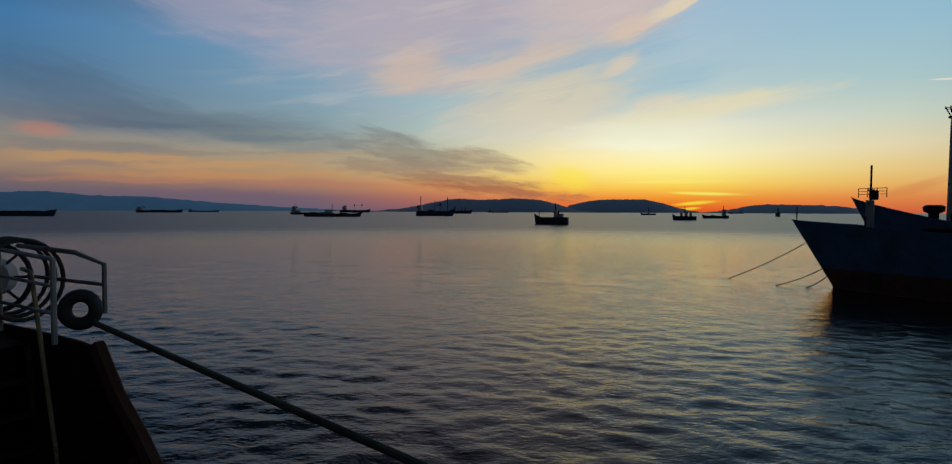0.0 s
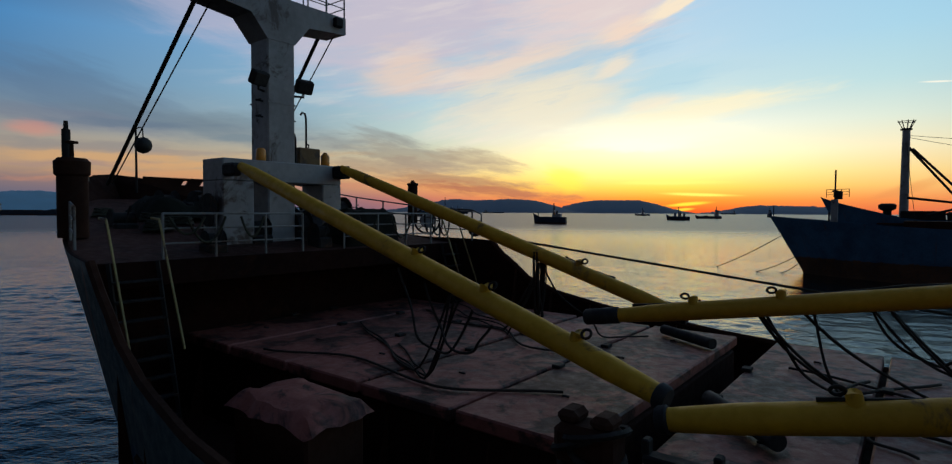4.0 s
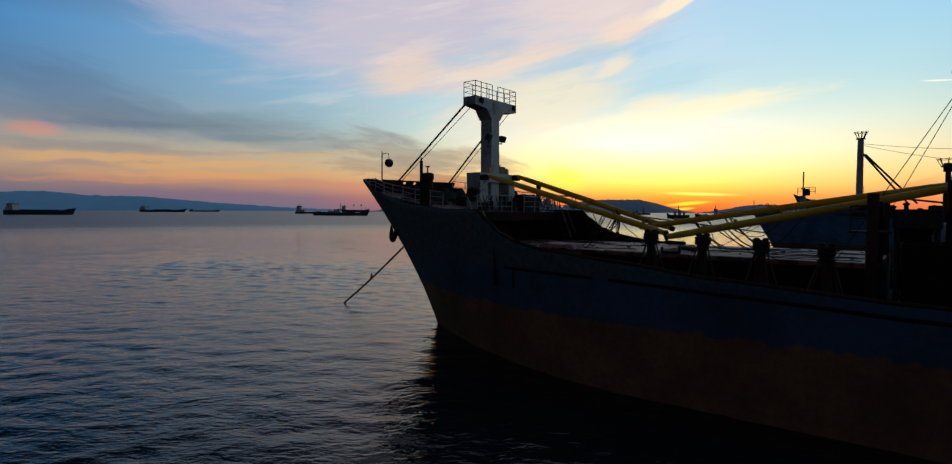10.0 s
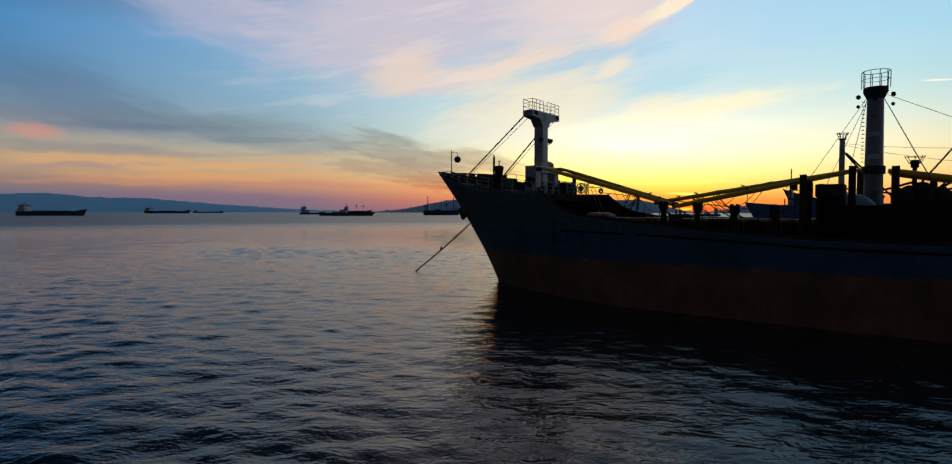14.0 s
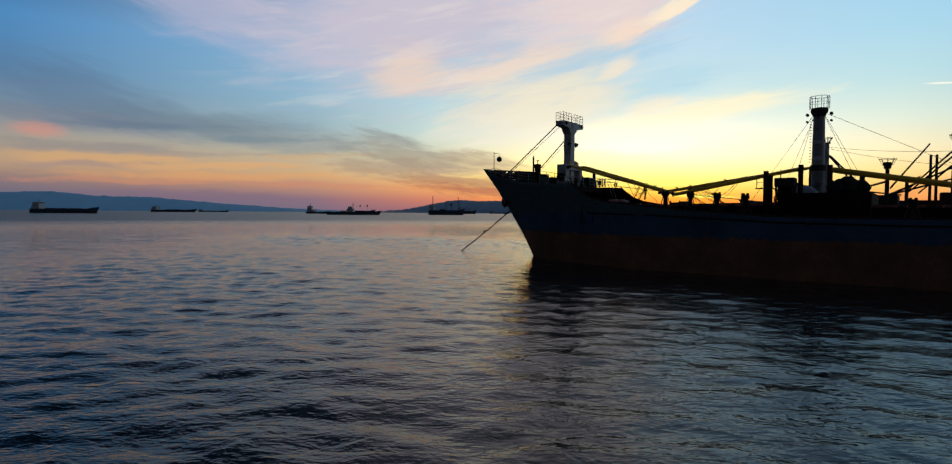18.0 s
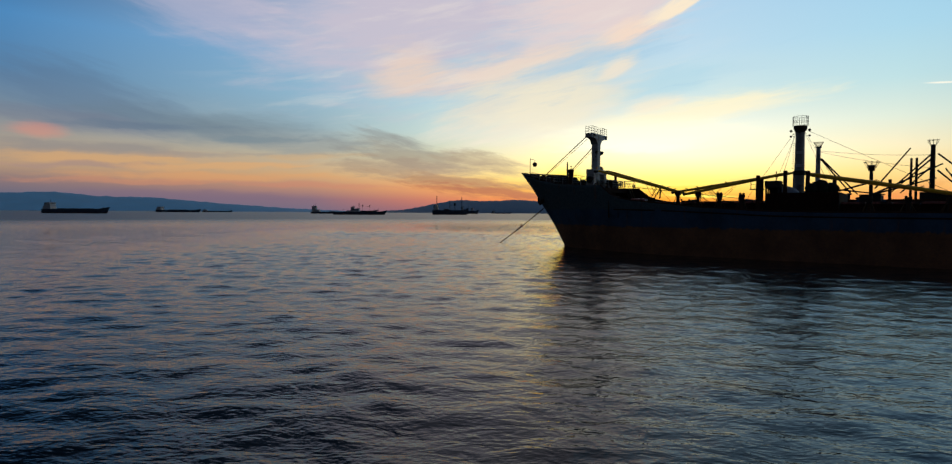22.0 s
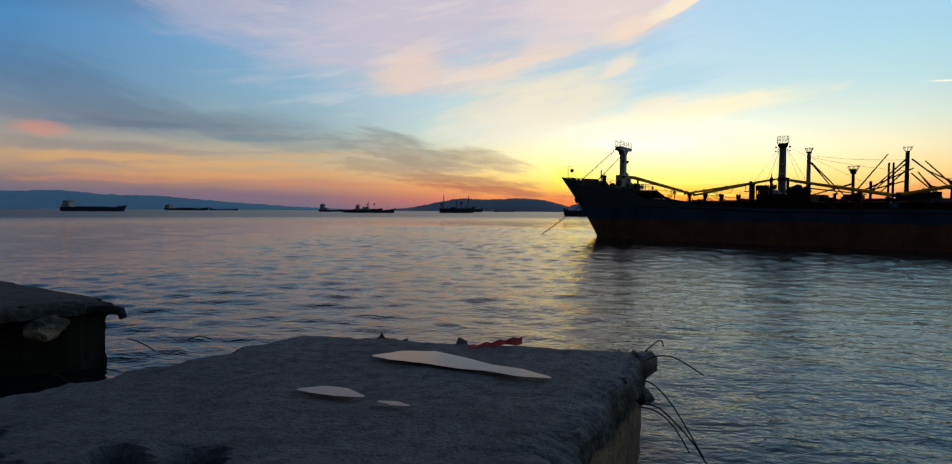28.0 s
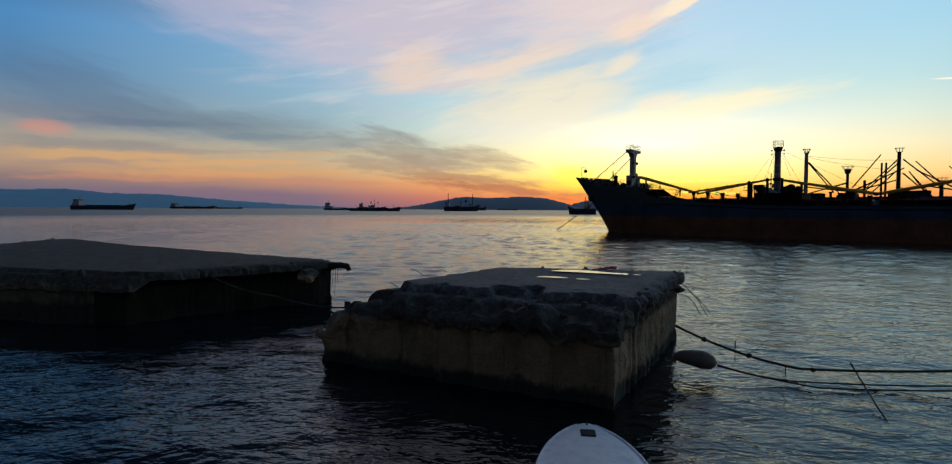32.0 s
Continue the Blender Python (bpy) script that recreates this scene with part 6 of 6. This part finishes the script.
def broken_block(name, corners, top, low, label, seed, nx=110, ny=88, front=0.5, left=0.5, hump=0.0, stones=90, under=0.0, mat=CONCRETE):
    """A weathered concrete caisson: a flat slab top that breaks off in a rubble slope along its front and left, and pitted sides that go under water.
    corners: front left, front right, back right, back left. under: how far the right end is hollowed out beneath the slab."""
    fl, fr, br, bl = [Vector(c) for c in corners]
    m = Mesh()
    c = (fl + fr + br + bl) / 4
    rs = random.Random(seed)
    broken = []

    def soft(x):
        x = min(max(x, 0.0), 1.0)
        return x * x * (3 - 2 * x)

    wide, deep = (fr - fl).length, (bl - fl).length
    for j in range(ny + 1):
        for i in range(nx + 1):
            u, v = (i / nx), (j / ny)
            p = fl.lerp(fr, u).lerp(bl.lerp(br, u), v)
            e, g = min(u, 1 - u) * wide, min(v, 1 - v) * deep
            n1 = noise.noise((p.x * 0.7, p.y * 0.7, seed))
            n2 = noise.noise((p.x * 2.1, p.y * 2.1, seed + 3.0))
            n3 = noise.noise((p.x * 6.5, p.y * 6.5, seed + 7.0))
            ragged = 0.6 * n1 + 0.35 * n2 + 0.15 * n3
            # two breaks, the first crisp and the next a loose slope
            slope = front * (0.45 * soft((1.05 + ragged - v * deep) / 0.2) + 0.55 * soft((0.5 + 0.7 * ragged - v * deep) / 0.45))
            slope += left * (0.4 * soft((2.0 + ragged - u * wide) / 0.3) + 0.6 * soft((1.3 + ragged - u * wide) / 0.9))
            rim = max(0.0, 1 - min(e, g) / 0.35)
            rubble = min(1.0, slope / 0.15) + 0.5 * rim
            chunk = chunky((p.x, p.y, 0.0), 1.3, seed) if rubble > 0.02 else 0.0
            z = top + 0.03 * n1 + 0.012 * n2 + 0.008 * n3 - slope * (1 + 0.25 * n2) + rubble * (0.05 * chunk + 0.04 * n3) - rim * rim * (0.04 + 0.08 * (n2 + 0.5))
            z += hump * soft((0.45 - u) / 0.3)
            w = rim * (0.2 * noise.noise((p.x * 1.3, p.y * 1.3, seed + 1.0)) + 0.1 * n3 + 0.08 * chunk)
            out = Vector((p.x - c.x, p.y - c.y)).normalized()
            m.v.append((p.x + out.x * w, p.y + out.y * w, z))
            if rubble > 0.25:
                broken.append(len(m.v) - 1)
    W = nx + 1
    m.f += [(j * W + i, j * W + i + 1, j * W + W + i + 1, j * W + W + i) for j in range(ny) for i in range(nx)]
    rim = list(range(W)) + [j * W + nx for j in range(1, ny + 1)] + [ny * W + i for i in range(nx - 1, -1, -1)] + [j * W for j in range(ny - 1, 0, -1)]
    prev = rim
    steps = 26
    for q in range(1, steps + 1):
        d = 3.0 * q / steps
        row = []
        for k0, r in enumerate(rim):
            x, y, z = m.v[r]
            out = Vector((x - c.x, y - c.y)).normalized()
            zz = z + (low - z) * (d / 3.0)
            # a jutting topping over a straighter, pitted face
            ledge = 0.08 if d < 0.45 else -0.14 - 0.03 * soft((d - 0.5) / 0.5)
            crumble = soft((0.95 - d) / 0.4)
            w = ledge + 0.10 * noise.noise((x * 0.9, y * 0.9, zz * 0.8 + seed)) + 0.05 * noise.noise((x * 4.0, y * 4.0, zz * 4.0))
            w += (0.03 + 0.07 * crumble) * chunky((x, y, zz), 2.6, seed)
            w -= under * soft((d - 0.35) / 0.35) * soft(min(k0 - nx + 6, nx + ny - 6 - k0) / 12)
            row.append(len(m.v))
            m.v.append((x + out.x * w, y + out.y * w, zz))
        for k in range(len(rim)):
            k2 = (k + 1) % len(rim)
            m.f.append((prev[k], row[k], row[k2], prev[k2]))
        prev = row
    st = Mesh()
    for _ in range(stones):
        x, y, z = m.v[rs.choice(broken)]
        r = 0.03 + 0.1 * rs.random() ** 3
        i0 = len(st.v)
        turn = Euler((rs.random() * 6, rs.random() * 6, rs.random() * 6)).to_matrix()
        for a in (-1, 1):
            for b2 in (-1, 1):
                for c2 in (-1, 1):
                    v = turn @ Vector((a * r * rs.uniform(0.6, 1.3), b2 * r * rs.uniform(0.5, 1.0), c2 * r * rs.uniform(0.4, 0.8)))
                    st.v.append((x + v.x, y + v.y, z + v.z + r * 0.15))
        st.f += [tuple(i0 + k for k in f) for f in ((0, 1, 3, 2), (4, 6, 7, 5), (0, 4, 5, 1), (2, 3, 7, 6), (0, 2, 6, 4), (1, 5, 7, 3))]
    thing("stones", st, CONCRETE, "loose broken stones along the block's crumbled edge", "rubble", kind="stuff")
    block = thing(name, m, mat, label, "concrete block")
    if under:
        # the hollowed end is near black: weed, and the undercut's shade painted in
        block.data.materials.append(WEED_SHADE)
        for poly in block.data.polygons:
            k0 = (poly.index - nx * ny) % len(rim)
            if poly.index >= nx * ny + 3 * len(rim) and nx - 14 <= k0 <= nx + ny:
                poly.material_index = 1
    return block


broken_block("concrete_block", ((-41.75, -87.4, 0), (-34.35, -90.8, 0), (-31.15, -83.75, 0), (-38.6, -82.9, 0)), 2.24, -0.6,
             "broken concrete pier block with ragged edges standing in the sea", 2, front=0.5, left=0.75)
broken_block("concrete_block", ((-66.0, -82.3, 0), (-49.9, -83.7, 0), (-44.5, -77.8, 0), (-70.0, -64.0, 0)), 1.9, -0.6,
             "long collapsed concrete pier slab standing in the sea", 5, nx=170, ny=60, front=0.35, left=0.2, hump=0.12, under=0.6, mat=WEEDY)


def blob(at, size, seed, n=10, k=0.25):
    m = Mesh()
    for i in range(n + 1):
        for j in range(2 * n):
            t, f = math.pi * i / n, math.pi * j / n
            d = Vector((math.sin(t) * math.cos(f), math.sin(t) * math.sin(f), math.cos(t)))
            r = 1 + k * noise.noise(d * 1.6 + Vector((seed, 0, 0))) + 0.4 * k * noise.noise(d * 4.5 + Vector((seed, 3, 0)))
            m.v.append((at[0] + d.x * size[0] * r, at[1] + d.y * size[1] * r, at[2] + d.z * size[2] * r))
    for i in range(n):
        for j in range(2 * n):
            a, b2 = i * 2 * n + j, i * 2 * n + (j + 1) % (2 * n)
            m.f.append((a, a + 2 * n, b2 + 2 * n, b2))
    return m


def stone_lump(at, size, seed):
    m = blob(at, size, seed, 14, 0.3)
    out = []
    for v in m.v:
        d = Vector(v) - Vector(at)
        out.append(tuple(Vector(at) + d * (1 + 0.35 * chunky(v, 2.2, seed))))
    m.v = out
    return m


for at, size, s in (((-40.9, -86.3, 0.75), (0.5, 0.6, 0.6), 1), ((-40.3, -84.9, 0.95), (0.6, 0.7, 0.6), 3), ((-31.4, -84.5, 1.75), (0.14, 0.2, 0.12), 4),
                    ((-45.2, -79.2, 1.35), (0.35, 0.45, 0.3), 5)):
    thing("rubble", stone_lump(at, size, s * 3.7), CONCRETE, "broken lump of concrete clinging to the block", "rubble", group="lumps of concrete")


def pool(name, spine, widths, z):
    """A shallow puddle along a bent spine, with an uneven edge."""
    m = Mesh()
    k = len(spine)
    for (x, y), w in zip(spine, widths):
        a = 0.02 * noise.noise((x * 7, y * 7, 1))
        m.v += [(x + 0.15 * w, y + w + a, z), (x - 0.15 * w, y - w + a, z)]
    m.f = [(2 * i, 2 * i + 1, 2 * i + 3, 2 * i + 2) for i in range(k - 1)]
    thing(name, m, PUDDLE, "shallow puddle shining on the concrete block", "puddle", group="puddles", kind="")


pool("puddle", [(-35.35, -84.7), (-35.0, -84.65), (-34.5, -84.72), (-34.0, -85.0), (-33.6, -85.2), (-33.2, -85.4), (-32.8, -85.6)], [0.03, 0.26, 0.34, 0.28, 0.16, 0.18, 0.03], 2.29)
pool("puddle", [(-35.85, -86.32), (-35.6, -86.3), (-35.3, -86.38), (-35.0, -86.5)], [0.03, 0.14, 0.15, 0.03], 2.285)
pool("puddle", [(-34.8, -86.66), (-34.6, -86.7), (-34.42, -86.78)], [0.02, 0.07, 0.02], 2.285)
cl = Mesh()
for i in range(13):
    x, y = -34.0 + 0.072 * i, -83.95 + 0.036 * i
    w = 0.08 + 0.04 * math.sin(i * 1.3)
    cl.v += [(x, y - w, 2.25 + 0.01 * math.sin(i)), (x, y, 2.28 + 0.02 * math.sin(i * 2.1) + 0.006 * i), (x, y + w, 2.25)]
for i in range(12):
    for j in range(2):
        cl.f.append((3 * i + j, 3 * i + 3 + j, 3 * i + 4 + j, 3 * i + 1 + j))
thing("red_cloth", cl, REDCLOTH, "crumpled red cloth at the far edge of the block", "cloth", smooth=True)

# reinforcing wires that stick out of the broken corner
rr = random.Random(11)
for k, (x, y, z) in enumerate(((-31.25, -84.0, 2.12), (-31.3, -84.3, 1.9), (-31.45, -84.6, 1.6), (-31.6, -85.2, 1.85), (-31.3, -83.8, 2.1), (-38.9, -82.7, 2.0), (-39.6, -83.3, 1.9), (-40.2, -84.4, 1.6))):
    side = 1 if x > -36 else -1
    p = Vector((x, y, z))
    pts = [p]
    d = Vector((side * 0.12, 0.05 * rr.uniform(-1, 1), 0.10 * rr.uniform(-0.6, 1.6)))
    for i in range(6 if side > 0 else 3):
        pts.append(pts[-1] + d)
        d = d + Vector((side * 0.02 * rr.uniform(-1, 1), 0.05 * rr.uniform(-1, 1), -0.035 + 0.03 * rr.uniform(-1, 1)))
    thing("rebar", Mesh().tube(pts, 0.011, 5), DARK, "bent rusty reinforcing wire sticking out of broken concrete", "rebar", group="reinforcing wires")
stub = thing("pipe_stub", Mesh().tube([(-44.5, -78.6, 1.72), (-44.0, -78.5, 1.74), (-43.7, -78.5, 1.7), (-43.62, -78.5, 1.5)], [0.13, 0.13, 0.12, 0.1], 10), DARK, "rusty pipe stub jutting from the slab", "pipe", smooth=True)
for k in range(4):
    thing("weed_strand", Mesh().tube(sag((-44.4 + 0.09 * k, -78.5, 1.6), (-44.5 + 0.13 * k, -78.6, 1.0 - 0.3 * (k % 3)), 0.05, 6), [0.014, 0.012, 0.011, 0.012, 0.009, 0.008, 0.005], 4), DARK, "dark ragged strand hanging from the slab's broken end", "weed", group="hanging strands")
# lines between the two blocks and away to the right
thing("rope", Mesh().tube(sag((-47.9, -82.0, 1.62), (-45.4, -82.2, 0.95), 0.12, 10) + sag((-45.3, -82.2, 0.94), (-40.9, -85.4, 1.2), 0.2, 10), 0.03, 6), ROPE, "frayed rope strung between the two blocks", "rope", smooth=True)
main = sag((-32.4, -87.8, 1.26), (-29.7, -88.5, 0.42), 0.12, 10) + sag((-29.6, -88.5, 0.41), (-24.0, -88.9, 0.75), 0.1, 14)
rope = thing("mooring_rope", Mesh().tube(main, 0.032, 8), ROPE, "thick knotted rope stretched from the block over the water", "rope", smooth=True)
for x, y, z in ((-31.75, -88.05, 0.97), (-30.75, -88.28, 0.65), (-29.35, -88.52, 0.4)):
    part("knot", blob((x, y, z), (0.075, 0.06, 0.06), x, 6), ROPE, rope, smooth=True)
for pts in (sag((-31.4, -88.0, 0.33), (-29.7, -88.5, 0.1), 0.06, 8) + sag((-29.6, -88.5, 0.1), (-24.0, -88.8, 0.3), 0.08, 10), sag((-31.4, -88.0, 0.3), (-29.3, -88.8, 0.05), 0.04, 8) + sag((-29.2, -88.8, 0.05), (-24.0, -89.0, 0.25), 0.06, 10)):
    thing("line", Mesh().tube(pts, 0.02, 6), WIRE, "thin dark line stretched low over the water", "rope", group="low lines", smooth=True)
thing("fender", Mesh().tube([(-32.35, -87.55, 0.42), (-32.2, -87.6, 0.42), (-31.95, -87.7, 0.42), (-31.7, -87.85, 0.4), (-31.5, -87.95, 0.36), (-31.42, -88.0, 0.34)], [0.06, 0.15, 0.2, 0.23, 0.17, 0.05], 14), FENDER,
      "dirty grey float tied against the block", "fender", smooth=True)
for p, q, r in (((-28.55, -88.6, 0.62), (-28.42, -88.75, 0.3), 0.02), ((-28.42, -88.75, 0.3), (-28.9, -90.2, 0.12), 0.022), ((-28.9, -90.2, 0.12), (-29.1, -91.1, -0.1), 0.02), ((-31.05, -88.2, 1.0), (-31.05, -88.2, 0.45), 0.012), ((-29.95, -88.45, 0.45), (-29.95, -88.45, 0.2), 0.014)):
    thing("driftwood", Mesh().rod(p, q, r, r * 0.7, 6), DARK, "thin dark branch caught in the lines", "branch", group="caught branches", smooth=True)

# ---------------------------------------------------------------- the dinghy


def dinghy():
    L, Bm = 4.4, 0.82
    m = Matrix.Translation((-35.3, -93.28, 0.0)) @ Matrix.Rotation(radians(-93), 4, "Z")
    boat = empty("dinghy", m, "small white dinghy with a foredeck moored by the block", "boat")
    def hb(s, z):
        u = min(1.0, max(0.0, s / 1.9 + 0.04))
        return Bm * (1 - (1 - u) ** 2.4) ** 0.72 * (0.72 + 0.28 * z / 0.66) * (1.0 if s < 3 else 1 - 0.18 * (s - 3) / 1.4)
    hm = Mesh()
    n, lv = 26, 6
    for i in range(n + 1):
        s = L * (i / n) ** 1.4
        for side in (-1, 1):
            for k in range(lv + 1):
                z = -0.12 + (0.64 - 0.06 * min(1.0, s / 2) + 0.12) * k / lv
                hm.v.append((s - 0.12 * max(z, 0) / 0.6 * max(0.0, 1 - s), side * hb(s, max(z, 0.0)), z))
    w = lv + 1
    for i in range(n):
        for sd in range(2):
            for k in range(lv):
                a = i * 2 * w + sd * w + k
                hm.f.append((a, a + 2 * w, a + 2 * w + 1, a + 1))
    a = n * 2 * w
    hm.f += [(a + k, a + w + k, a + w + k + 1, a + k + 1) for k in range(lv)]
    part("hull", hm, BOATPAINT, boat, smooth=True)
    dk = Mesh()
    for i in range(21):
        s = 0.02 + 1.9 * i / 20
        z = 0.64 - 0.06 * min(1.0, s / 2)
        for j in range(9):
            k = -1 + j / 4
            dk.v.append((s - 0.12 * max(0.0, 1 - s), k * hb(s, 0.62) * 0.99, z + 0.05 * (1 - k * k)))
    dk.f = [(i * 9 + j, i * 9 + j + 1, i * 9 + j + 10, i * 9 + j + 9) for i in range(20) for j in range(8)]
    part("foredeck", dk, BOATPAINT, boat, "smooth white foredeck", smooth=True)
    gun = part("gunwale", Mesh().tube([(s - 0.12 * max(0.0, 1 - s), -hb(s, 0.62), 0.64 - 0.06 * min(1.0, s / 2)) for s in [0.1 * i for i in range(44)]], 0.025, 6), BOATPAINT, boat, smooth=True)
    part("gunwale", Mesh().tube([(s - 0.12 * max(0.0, 1 - s), hb(s, 0.62), 0.64 - 0.06 * min(1.0, s / 2)) for s in [0.1 * i for i in range(44)]], 0.025, 6), BOATPAINT, boat, smooth=True)
    part("hatch", Mesh().box((0.16, -0.12, 0.66), (0.42, 0.12, 0.695), 0.015), DARK, boat, "small dark bow hatch")
    part("bow_ring", Mesh().tube([(-0.02, 0, 0.66), (-0.02, 0, 0.78)], 0.014, 6), DARK, boat)
    part("thwart", Mesh().box((2.6, -0.7, 0.34), (2.9, 0.7, 0.38), 0.01), BOATPAINT, boat)
    part("floor", Mesh().box((1.8, -0.6, 0.06), (4.2, 0.6, 0.1), 0.01), BOATPAINT, boat)


dinghy()
